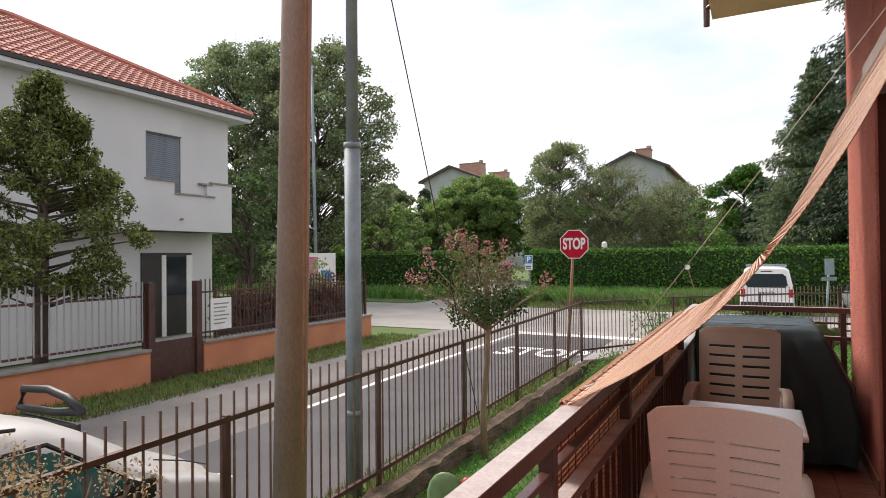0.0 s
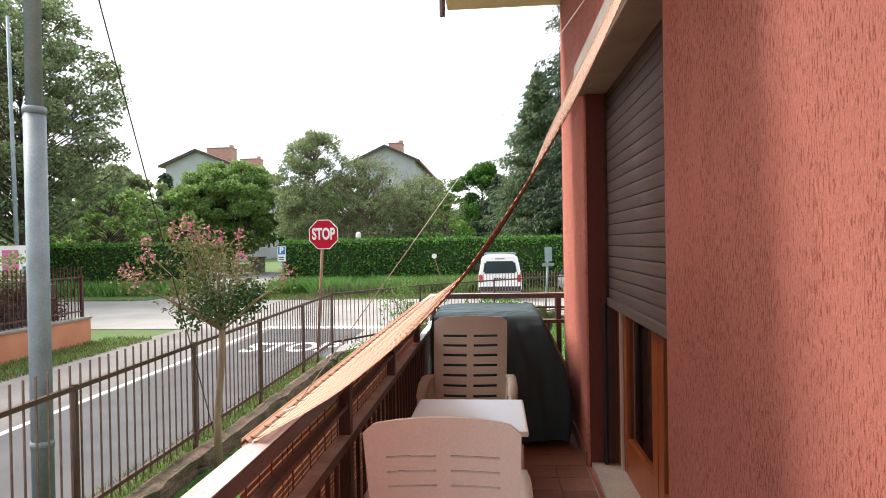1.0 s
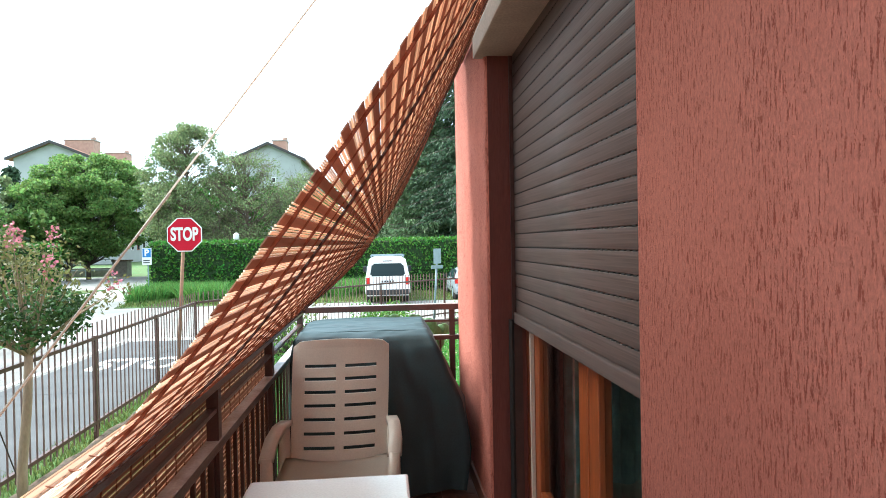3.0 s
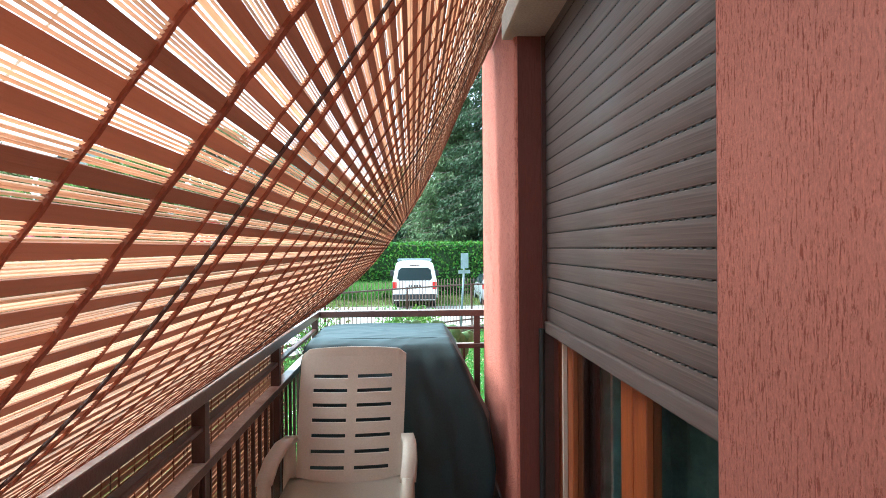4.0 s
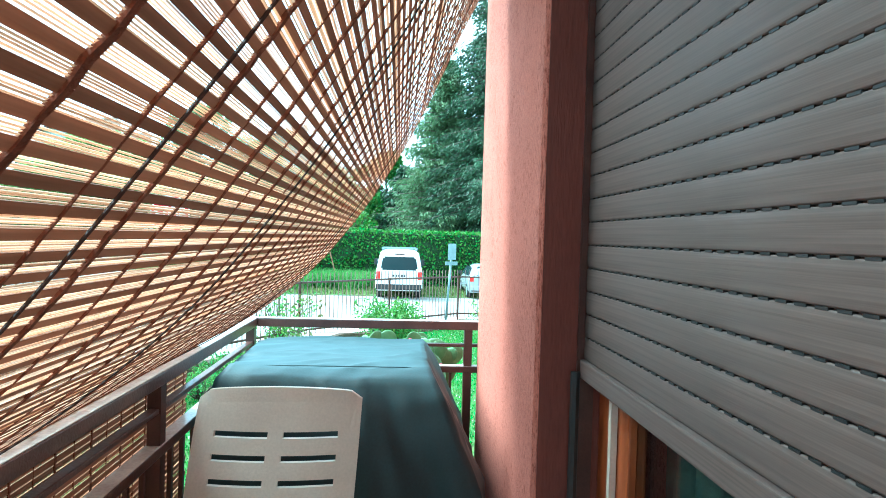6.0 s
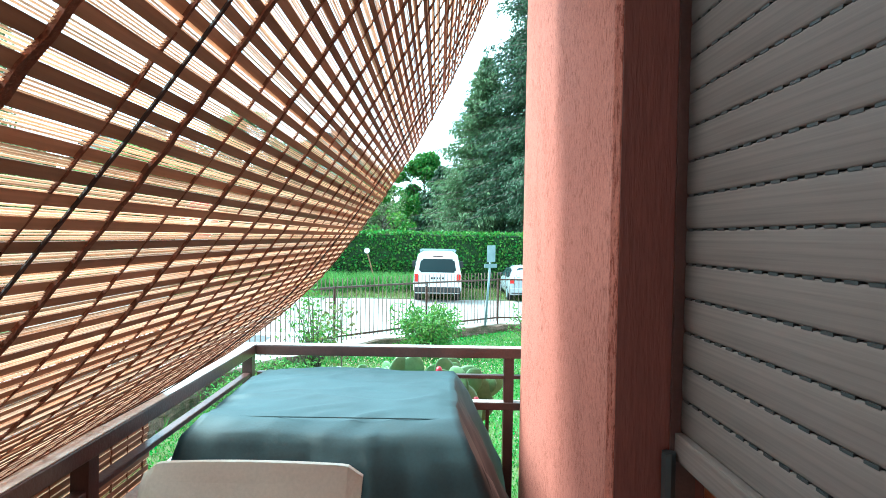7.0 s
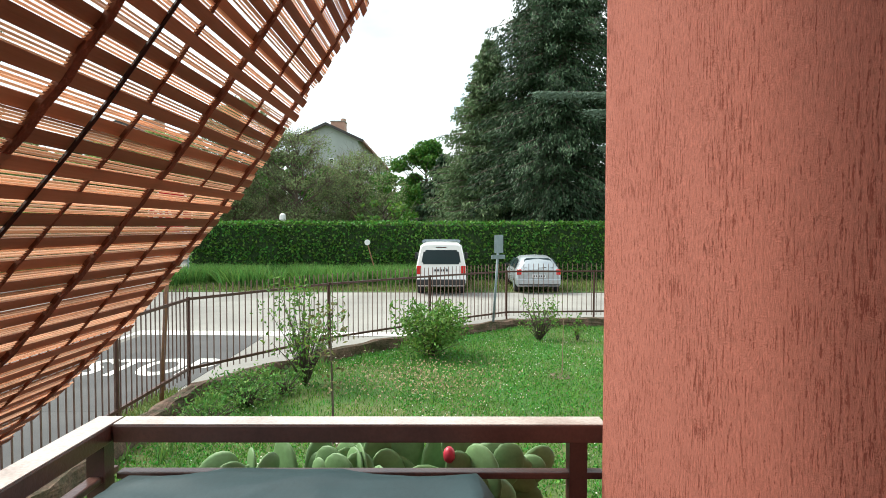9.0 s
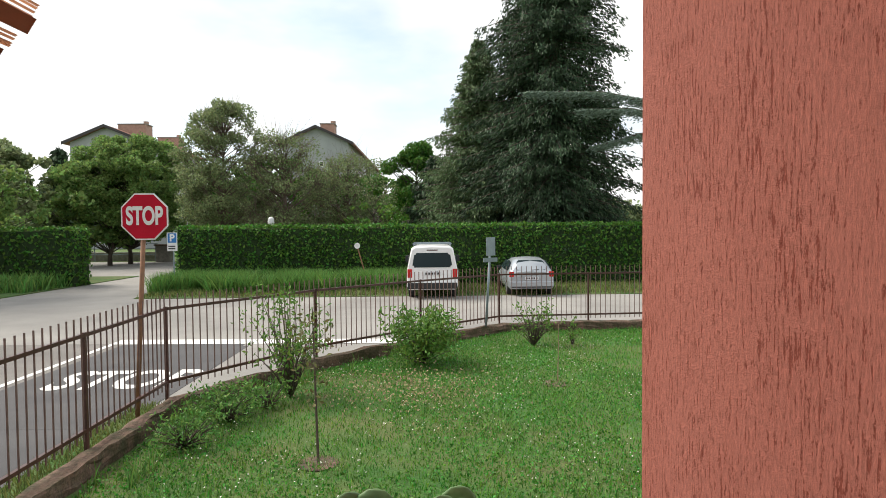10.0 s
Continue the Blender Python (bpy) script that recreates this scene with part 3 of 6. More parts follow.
cu = thing("curtain", "dark green curtain hanging behind the glass", "curtain", (0.86, 3.27, 0.04))
part("cloth", bm, M_CURTAIN, cu, smooth=True)

# balcony floor, tiles last in the file
structure("balcony_slab", bx(-0.68, WALL_X, -6, 5.58, -0.2, -0.012), M_LINTEL, "concrete slab of the balcony", "balcony")
structure("baseboard", bx(WALL_X - 0.012, WALL_X + 0.001, OPEN_Y1 + 0.02, 5.3, 0.0, 0.09), M_TILE, "terracotta skirting along the balcony wall", "baseboard")

# balcony railing
RZ = 1.0


def railing(name, p, q, label, posts):
    p, q = Vector(p), Vector(q)
    d = (q - p).normalized()
    n = Vector((-d.y, d.x, 0))
    rail = thing(name, label, "railing", (p.x, p.y, 0), kind="structure")

    def bar(nm, z0, z1, wdt, mt, ext=0.0):
        bm = bmesh.new()
        L = (q - p).length
        box(bm, -ext, L + ext, -wdt / 2, wdt / 2, z0, z1, bevel=0.004 if z1 - z0 > 0.01 else 0.0)
        bm.transform(Matrix(((d.x, n.x, 0, p.x), (d.y, n.y, 0, p.y), (0, 0, 1, 0), (0, 0, 0, 1))))
        part(nm, bm, mt, rail)
    bar("handrail", RZ - 0.04, RZ, 0.06, M_RAIL, 0.03)
    # thin top plates: worn paint, with the sky's reflection painted in as pale colour
    bar("rail_top", RZ, RZ + 0.002, 0.056, M_WORN_SHEEN, 0.028)
    bar("mid_rail", 0.872, 0.888, 0.03, M_RAIL, 0.03)
    bar("low_rail", 0.745, 0.775, 0.05, M_RAIL, 0.03)
    bar("low_rail_top", 0.775, 0.777, 0.046, M_WORN_SHEEN, 0.028)
    bar("foot_rail", 0.09, 0.115, 0.035, M_RAIL, 0.03)
    L = (q - p).length
    post_me = mesh_of(bx(-0.02, 0.02, -0.02, 0.02, 0.0, RZ - 0.041), "post", M_BROWN)
    for t in posts:
        piece("post", post_me, rail, p + d * t)
    bal_me = mesh_of(bx(-0.007, 0.007, -0.007, 0.007, 0.115, 0.745), "baluster", M_BROWN)
    k = int(L / 0.105)
    for i in range(1, k):
        piece("baluster", bal_me, rail, p + d * (L * i / k))
    return rail


railing("railing_long", (RAIL_X, -4.4, 0), (RAIL_X, 5.5, 0), "brown painted steel balcony railing, worn on top with a painted pale sky sheen", [0.1, 1.75, 2.75, 3.75, 4.75, 5.75, 6.77, 7.72, 8.73, 9.88])
railing("railing_end", (RAIL_X + 0.062, 5.5, 0), (0.50, 5.5, 0), "brown painted steel end railing of the balcony", [1.008])

# ---- garden fence ----


def fence_top(p):
    return 0.225 + 0.0112 * min(p[1], 13.1) - max(0, p[1] - 13.1) * 0.008


fb_me = mesh_of(bx(-0.0065, 0.0065, -0.0065, 0.0065, -1.14, 0.2), "bar", M_BAR)
fp_me = mesh_of(bx(-0.021, 0.021, -0.021, 0.021, -1.42, 0.03), "post", M_BROWN)
for i in range(len(FENCE) - 1):
    p, q = Vector((*FENCE[i], 0)), Vector((*FENCE[i + 1], 0))
    z0, z1 = fence_top(FENCE[i]), fence_top(FENCE[i + 1])
    L, d = (q - p).length, (q - p).normalized()
    pan = thing("fence_panel", "brown steel railing fence panel with upright bars", "fence", (p.x, p.y, z0 - 1.4), "garden fence panels", "structure")
    piece("post", fp_me, pan, (p.x, p.y, z0))
    for nm, dz in (("top_rail", 0.0), ("bottom_rail", -1.04)):
        bm = bmesh.new()
        a, b = p + Vector((0, 0, z0 + dz)) + d * 0.02, q + Vector((0, 0, z1 + dz)) - d * 0.02
        n = Vector((-d.y, d.x, 0)) * 0.02
        h = Vector((0, 0, 0.02))
        vs = [bm.verts.new(c + sx * n + sz * h) for c in (a, b) for sx, sz in ((-1, -1), (1, -1), (1, 1), (-1, 1))]
        for k in range(4):
            bm.faces.new((vs[k], vs[(k + 1) % 4], vs[4 + (k + 1) % 4], vs[4 + k]))
        bm.faces.new(vs[3::-1])
        bm.faces.new(vs[4:])
        part(nm, bm, M_BROWN, pan)
    k = round(L / 0.125)
    turn = math.atan2(d.y, d.x)
    for j in range(k):
        f = (j + 0.5) / k
        c = p.lerp(q, f)
        piece("bar", fb_me, pan, (c.x - d.y * -0.012, c.y, z0 + (z1 - z0) * f), turn)

# ---- house across the street ----
HX = -15.5
h = thing("white_house", "white rendered two-storey house with a red tiled roof", "house", (HX, 12, ROAD))
part("ground_wall", bx(-24, HX - 0.9, 0, 14.27, ROAD, 2.27), M_HOUSE, h)
for a in ((HX - 0.28, HX, 0, 11.15, 2.27, 6.0), (HX - 0.38, HX - 0.10, 12.4, 14.24, 2.27, 6.0), (HX - 0.28, HX, 11.15, 12.398, 5.1, 6.0), (HX - 0.28, HX, 11.15, 12.1, 2.27, 3.72),
          (HX - 0.098, HX, 12.1, 14.3, 2.27, 3.36), (HX - 0.098, HX, 13.3, 14.3, 3.36, 3.8), (HX - 0.28, HX - 0.1, 12.1, 12.4, 2.27, 3.36)):
    part("upper_wall", bx(*a), M_HOUSE, h)
part("side_wall", bx(-24, HX - 0.28, 14.0, 14.3, 2.27, 6.0), M_HOUSE, h)
part("recess_wall", bx(HX - 0.9, HX - 0.5, 0, 14.0, 2.27, 6.0), M_HOUSE, h)
part("upper_floor", bx(-24, HX - 0.28, 0, 14.0, 2.27, 2.4), M_HOUSE, h)
part("soffit", bx(-24.5, HX + 0.42, -1, 14.75, 5.93, 6.04), M_HOUSE, h, "white eaves board")
part("gutter", bx(HX + 0.34, HX + 0.46, -1, 14.8, 6.05, 6.15), M_GUTTER, h, "dark gutter")
win = part("window", bx(HX - 0.2, HX - 0.16, 11.15, 12.4, 3.36, 5.1), M_GUTTER, h)
sl_me = mesh_of(bx(-0.015, 0.015, 11.18 - 12, 12.37 - 12, 0, 0.05), "slat", mat("grey_blue_shutter", (0.20, 0.235, 0.28), None, 0.5, 3))
for k in range(29):
    piece("slat", sl_me, win, (HX - 0.14, 12, 3.38 + k * 0.06))
part("sill", bx(HX - 0.02, HX + 0.05, 11.1, 12.15, 3.72, 3.765), M_COPING, h, "grey window sill")
part("coping_low", bx(HX - 0.3, HX + 0.04, 12.1, 13.6, 3.36, 3.41), M_COPING, h, "grey parapet coping")
part("coping_corner", bx(HX - 0.097, HX + 0.03, 13.02, 13.5, 3.74, 3.79), M_COPING, h, "grey parapet coping")
part("coping_high", bx(HX - 0.097, HX + 0.04, 13.45, 14.36, 3.8, 3.85), M_COPING, h, "grey parapet coping")
part("spout", tube(bmesh.new(), [(HX, 12.3, 2.62), (HX + 0.12, 12.3, 2.62)], 0.03), M_COPING, h)
dr = part("door", bx(HX - 0.9, HX - 0.86, 11.62, 13.42, -0.95, 1.62), M_GUTTER, h, "dark glazed house door")
part("jamb", bx(HX - 0.86, HX - 0.83, 12.3, 12.45, -0.95, 1.55), M_SIGNWHITE, dr)
part("jamb", bx(HX - 0.86, HX - 0.83, 13.2, 13.42, -0.95, 1.55), M_SIGNWHITE, dr)
part("pane", bx(HX - 0.86, HX - 0.84, 12.47, 13.18, 0.3, 1.5), M_PANE, dr)
part("meter_box", bx(HX - 0.9, HX - 0.84, 8.6, 9.0, -0.35, 0.15), M_COPING, h, "grey meter box")
# tiled hip roof: courses of tiles in rows
rf = part("roof", bmesh.new(), M_ROOF, h, "red clay tile roof")
ridge_z, back_x, eave_z = 8.75, -20.0, 6.12
bm = bmesh.new()
o = origin(h)
P = [Vector((HX + 0.45, -1, eave_z)) - o, Vector((HX + 0.45, 14.8, eave_z)) - o, Vector((back_x, 10.0, ridge_z)) - o, Vector((back_x, -1, ridge_z)) - o, Vector((-24.6, 14.8, eave_z)) - o, Vector((-24.6, -1, eave_z)) - o]
v = [bm.verts.new(p) for p in P]
bm.faces.new((v[0], v[1], v[2], v[3]))
bm.faces.new((v[1], v[4], v[2]))
bm.faces.new((v[4], v[5], v[3], v[2]))
bm.to_mesh(rf.data)
bm.free()
bm = bmesh.new()
run = (HX + 0.45) - back_x
for r in range(16):
    f0, f1 = r / 16, (r + 1) / 16 + 0.015
    yend = 14.8 - 4.8 * f0
    k = int((yend + 1) / 0.26)
    for j in range(k):
        y = -1 + j * 0.26
        xa, xb = HX + 0.45 - run * f0, HX + 0.45 - run * f1
        za, zb = eave_z + (ridge_z - eave_z) * f0, eave_z + (ridge_z - eave_z) * f1
        g = [bm.verts.new((x, y + dy, z + dz)) for x, z, e in ((xa, za, 0.055), (xb, zb, 0.0)) for dy, dz in ((0, 0.02 + e * 0.5), (0.07, e + 0.03), (0.17, e + 0.03), (0.245, 0.02 + e * 0.5))]
        for m in range(3):
            bm.faces.new((g[m], g[m + 1], g[4 + m + 1], g[4 + m]))
        bm.faces.new((g[0], g[1], g[2], g[3]))
bmesh.ops.recalc_face_normals(bm, faces=bm.faces)
tl = part("tiles", bm, M_ROOF, rf)
tagged(tl, kind="stuff")
bm = tube(bmesh.new(), [(HX + 0.45, 14.8, eave_z + 0.08), (back_x, 10.0, ridge_z + 0.08), (back_x, -1, ridge_z + 0.08)], 0.1, 6)
part("ridge", bm, M_ROOF, rf)

# orange garden wall opposite, with its railing
for y0, y1 in ((-12, 8.0), (9.35, 15.9)):
    ow = thing("garden_wall", "orange plastered low wall with grey coping", "wall", (-11.2, y0, ROAD), "opposite garden wall", "structure")
    part("masonry", bx(-11.35, -11.1, y0, y1, ROAD - 0.1, -0.45), M_ORANGE, ow)
    part("coping", bx(-11.4, -11.05, y0, y1, -0.45, -0.39, bevel=0.01), M_COPING, ow)
gate = thing("garden_gate", "low brown metal gate between tall posts", "gate", (-11.2, 8.7, ROAD))
part("leaf", bx(-11.22, -11.18, 8.1, 9.2, ROAD + 0.02, -0.28), M_BROWN, gate)
for y in (8.06, 9.24):
    part("post", bx(-11.28, -11.12, y - 0.07, y + 0.07, ROAD, 0.95), M_BROWN, gate)
ob_me = mesh_of(bx(-0.01, 0.01, -0.01, 0.01, -0.25, 0.98), "bar", M_PALEBAR)
dk_me = mesh_of(bx(-0.01, 0.01, -0.01, 0.01, -0.39, 0.98), "bar", M_BROWN)
for y0, y1, me in ((2.0, 8.0, ob_me), (9.3, 15.8, dk_me)):
    of = thing("street_railing", "thin upright railing on the opposite wall", "railing", (-11.25, y0, -0.39), "opposite railing", "structure")
    part("top_rail", bx(-11.27, -11.22, y0, y1, 0.66, 0.70), M_BROWN, of)
    part("bottom_rail", bx(-11.27, -11.22, y0, y1, -0.25, -0.21), M_BROWN, of)
    for j in range(int((y1 - y0) / 0.13)):
        piece("bar", me, of, (-11.23, y0 + 0.065 + j * 0.13, 0))
    for y in (y0 + 0.5, (y0 + y1) / 2, y1 - 0.03):
        part("post", bx(-11.29, -11.21, y - 0.03, y + 0.03, -0.39, 0.75), M_BROWN, of)
nb = thing("notice_board", "white notice with grey lines on the railing", "notice", (-11.15, 9.9, -0.1))
part("board", bx(-11.2, -11.17, 9.6, 10.2, -0.2, 0.52), M_SIGNWHITE, nb)
for k in range(6):
    part("line", bx(-11.17, -11.166, 9.68, 10.12 - 0.06 * (k % 3), 0.38 - k * 0.09, 0.41 - k * 0.09), M_COPING, nb)

# ---- far buildings ----


def block(x0, x1, y0, y1, eave, ridge, label, rows, chims):
    b = thing("apartment_building", label, "building", ((x0 + x1) / 2, y0, ROAD))
    xm = (x0 + x1) / 2
    bm = bmesh.new()
    pl = [(x0, ROAD), (x1, ROAD), (x1, eave), (xm, ridge), (x0, eave)]
    a = [bm.verts.new((x, y0, z)) for x, z in pl]
    c = [bm.verts.new((x, y1, z)) for x, z in pl]
    bm.faces.new(a)
    bm.faces.new(c[::-1])
    for i in range(5):
        j = (i + 1) % 5
        bm.faces.new((a[j], a[i], c[i], c[j]))
    part("wall", bm, M_FARWALL, b)
    rise = (ridge - eave) / (xm - x0)
    for side in (-1, 1):
        bm = bmesh.new()
        e = 0.9
        xe = x0 - e if side < 0 else x1 + e
        pts = [(xe, eave - e * rise), (xm, ridge), (xm, ridge + 0.3), (xe, eave - e * rise + 0.3)]
        a = [bm.verts.new((x, y0 - 0.7, z + 0.02)) for x, z in pts]
        c = [bm.verts.new((x, y1 + 0.7, z + 0.02)) for x, z in pts]
        for i in range(4):
            j = (i + 1) % 4
            bm.faces.new((a[i], a[j], c[j], c[i]))
        bm.faces.new(a)
        bm.faces.new(c)
        bmesh.ops.recalc_face_normals(bm, faces=bm.faces)
        part("roof", bm, M_FARROOF, b, "weathered tile roof")
        bm = bmesh.new()
        bd_ = [bm.verts.new((x, yy, z)) for yy in (y0 - 0.78, y0 - 0.71) for x, z in ((xe, eave - e * rise - 0.1), (xm, ridge - 0.1), (xm, ridge + 0.36), (xe, eave - e * rise + 0.36))]
        for q in ((0, 1, 2, 3), (4, 5, 6, 7), (0, 4, 5, 1), (3, 2, 6, 7), (0, 3, 7, 4), (1, 5, 6, 2)):
            bm.faces.new([bd_[i] for i in q])
        bmesh.ops.recalc_face_normals(bm, faces=bm.faces)
        part("verge_board", bm, M_GUTTER, b, "dark verge board")
    for z in rows:
        k = int((y1 - y0) / 2.6)
        for j in range(k):
            y = y0 + 1.2 + j * 2.6
            wdw = part("window", bx(x1, x1 + 0.06, y, y + 1.1, z, z + 1.5), M_SIGNWHITE if j % 3 else M_FARROOF, b)
            part("pane", bx(x1 + 0.06, x1 + 0.08, y + 0.12, y + 0.98, z + 0.12, z + 1.4), M_PANE, wdw)
        gw = part("window", bx(xm + 0.4, xm + 1.1, y0 - 0.06, y0, z + 0.2, z + 1.1), M_SIGNWHITE, b)
        part("pane", bx(xm + 0.5, xm + 1.0, y0 - 0.08, y0 - 0.06, z + 0.3, z + 1.0), M_PANE, gw)
    for y, w2 in chims:
        ch = part("chimney", bx(xm + 0.3, xm + 0.3 + w2, y, y + 2.4, ridge - 1.8, ridge + 0.9), M_BRICK, b, "brick chimney stack")
        part("cap", bx(xm + 0.2, xm + 0.4 + w2, y - 0.1, y + 2.5, ridge + 0.9, ridge + 1.05), M_COPING, ch)
        part("pot", tube(bmesh.new(), [(xm + w2, y + 0.9, ridge + 1.05), (xm + w2, y + 0.9, ridge + 1.5)], 0.42), M_BRICK, ch)
    return b


block(-56.2, -44.9, 100, 123, 15.5, 17.8, "grey rendered apartment building with a low gabled roof", (1.0, 4.4, 7.8, 11.2), ((103, 4.4), (117, 3.8)))
block(-23.0, -13.0, 100, 152, 15.2, 17.5, "grey rendered apartment building among trees", (1.0, 4.4, 7.8, 11.2), ((102, 2.2),))
# ---- bamboo blind ----
PROFILE = [(-0.645, 0.22), (-0.645, 0.6), (-0.64, 0.98), (-0.60, 1.012), (-0.40, 1.13), (-0.20, 1.30), (-0.05, 1.49), (0.07, 1.675), (0.15, 1.82), (0.245, 2.02), (0.34, 2.24), (0.45, 2.46), (0.49, 2.56)]


def profile_points(step):
    """Even steps along the blind's curve: place and slope."""
    pts = [Vector(p) for p in PROFILE]
    fine = []
    for i in range(len(pts) - 1):
        p0, p1, p2, p3 = pts[max(i - 1, 0)], pts[i], pts[i + 1], pts[min(i + 2, len(pts) - 1)]
        for k in range(40):
            t = k / 40
            fine.append(0.5 * ((2 * p1) + (p2 - p0) * t + (2 * p0 - 5 * p1 + 4 * p2 - p3) * t * t + (3 * p1 - p0 - 3 * p2 + p3) * t ** 3))
    fine.append(pts[-1])
    out, acc = [], 0.0
    for a, b in zip(fine, fine[1:]):
        L = (b - a).length
        while acc < L:
            out.append((a + (b - a) * (acc / L), math.atan2(b.y - a.y, b.x - a.x)))
            acc += step
        acc -= L
    return out


PITCH = 0.0178
BY0, BY1 = 1.58, 4.56
bl = thing("bamboo_blind", "rust-brown bamboo slat blind stretched from wall to railing", "blind", (RAIL_X, 3.1, 0.22))


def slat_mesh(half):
    """A stained slat whose upper, outer face is coloured paler for skylight."""
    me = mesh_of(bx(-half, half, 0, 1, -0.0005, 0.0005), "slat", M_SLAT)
    me.materials.append(M_SLAT_LIT)
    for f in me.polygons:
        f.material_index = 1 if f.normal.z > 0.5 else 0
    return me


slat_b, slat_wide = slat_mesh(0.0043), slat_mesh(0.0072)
rngb = random.Random(4)
sticks = bmesh.new()
steps = profile_points(PITCH)


def blind_y(z):
    return float(np.interp(z, [1.0, 1.5, 1.8, 2.1, 2.5], [BY0, 1.57, 1.62, 1.66, 1.63]))


def blind_len(z):
    return float(np.interp(z, [1.0, 1.5, 1.8, 2.1, 2.5], [4.71, 4.82, 4.84, 4.85, 4.86])) - blind_y(z)


for p, a in steps:
    off = blind_y(p.y) + rngb.uniform(-0.006, 0.006)
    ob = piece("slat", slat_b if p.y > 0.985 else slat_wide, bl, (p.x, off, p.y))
    ob.scale = (1, blind_len(p.y), 1)
    ob.rotation_euler = (0, -a + rngb.uniform(-0.03, 0.03), rngb.uniform(-0.0012, 0.0012))
    dense = p.y < 1.72
    for k in range(4 if dense else 3):
        s = (0.0058 + k * 0.0021 if dense else 0.0066 + k * 0.0023) + rngb.uniform(-0.0005, 0.0005)
        x, z = p.x + math.cos(a) * s, p.y + math.sin(a) * s
        tube(sticks, [(x, off, z), (x + rngb.uniform(-0.0008, 0.0008), off + 1.5, z), (x, off + blind_len(p.y), z)], 0.0009 if dense else 0.00066, 3, False)
tagged(part("stick_weave", sticks, M_STICK, bl), kind="stuff")
line = [p for p, a in steps[::2]]


def band(f, half, thick, wob):
    """A flat woven band along the blind's curve, at a share of its length."""
    bm, prev = bmesh.new(), None
    for i, (p, a) in enumerate(steps):
        n = Vector((-math.sin(a), 0, math.cos(a)))
        c = Vector((p.x, blind_y(p.y) + 0.03 + f * (blind_len(p.y) - 0.06) + wob * (-1) ** i + rngb.uniform(-0.4, 0.4) * wob, p.y))
        w = half * rngb.uniform(0.7, 1.2)
        ring = [bm.verts.new(c + Vector((0, dy * w, 0)) + n * dn) for dy, dn in ((-1, -0.0008 - thick), (1, -0.0008 - thick), (1, 0.0009), (-1, 0.0009))]
        if prev:
            for k in range(4):
                bm.faces.new((prev[k], prev[(k + 1) % 4], ring[(k + 1) % 4], ring[k]))
        else:
            bm.faces.new(ring[::-1])
        prev = ring
    bm.faces.new(prev)
    return bm


for k in range(39):
    part("yarn" if k % 2 == 0 else "thread", band(k / 38, 0.0034, 0.0018, 0.0012) if k % 2 == 0 else band(k / 38, 0.0013, 0.0010, 0.0006), M_YARN, bl)
for f in (0.10, 0.41, 0.56, 0.9):
    bm = tube(bmesh.new(), [(p.x, blind_y(p.y) + f * blind_len(p.y), p.y - 0.006) for p in line], 0.0016, 5, False)
    part("cord", bm, M_CORD, bl, "dark pull cord")
bm = tube(bmesh.new(), [(0.49, 1.62, 2.56), (0.49, 4.92, 2.56)], 0.013)
part("head_rod", bm, M_SLAT, bl)
rp = thing("tie_rope", "thin pale rope tied from railing to wall", "rope", (-0.62, 1.85, 1.0))
part("strand", tube(bmesh.new(), [(-0.3, 1.86, 1.42), (0.51, 1.93, 2.53)], 0.0011, 6), M_ROPE, rp)
part("doubled_end", tube(bmesh.new(), [(-0.62, 1.84, 0.99), (-0.3, 1.86, 1.42), (-0.24, 1.865, 1.5)], [0.0015, 0.0015, 0.0011], 6), M_OLDROPE, rp, "brown doubled rope end")
part("knot", tube(bmesh.new(), [(-0.635, 1.82, 1.0), (-0.60, 1.84, 1.012), (-0.58, 1.86, 0.99)], 0.007, 6), M_ROPE, rp)

# ---- covered barbecue ----
bq = thing("covered_barbecue", "barbecue under a black fabric cover on the balcony", "barbecue", (-0.13, 5.0, 0.0))
rings = [(0.05, -0.53, 0.44, 4.50, 5.41), (0.3, -0.545, 0.455, 4.49, 5.42), (0.55, -0.545, 0.42, 4.50, 5.425), (0.72, -0.545, 0.345, 4.53, 5.425), (0.84, -0.535, 0.285, 4.585, 5.425), (0.905, -0.525, 0.25, 4.645, 5.42), (0.926, -0.50, 0.238, 4.72, 5.405)]
bm = bmesh.new()
N = 64
loops = []
for zi, (z, x0, x1, y0, y1) in enumerate(rings):
    lp = []
    for k in range(N):
        a = 2 * math.pi * k / N + math.pi / 4
        c, s = math.cos(a), math.sin(a)
        m = max(abs(c), abs(s)) ** 0.985
        px, py = c / m, s / m
        drape = (0.022 * (1 - zi / 7)) * math.sin(9 * a + zi * 0.4) + 0.012 * math.sin(23 * a + 1.3 * zi) * (1 - zi / 7)
        lp.append(bm.verts.new(((x0 + x1) / 2 + px * ((x1 - x0) / 2 + drape), (y0 + y1) / 2 + py * ((y1 - y0) / 2 + drape), z + 0.006 * math.sin(5 * a + zi))))
    loops.append(lp)
for r, s in zip(loops, loops[1:]):
    for k in range(N):
        bm.faces.new((r[k], r[(k + 1) % N], s[(k + 1) % N], s[k]))
top, Q = loops[-1], N // 4
z, x0, x1, y0, y1 = rings[-1]
grid = [[None] * (Q + 1) for _ in range(Q + 1)]
for k in range(N):
    side, u = divmod(k, Q)
    a, b = ((Q - u, Q), (0, Q - u), (u, 0), (Q, u))[side]
    grid[a][b] = top[k]
tans = [math.tan(math.pi / 4 * (2 * i / Q - 1)) for i in range(Q + 1)]
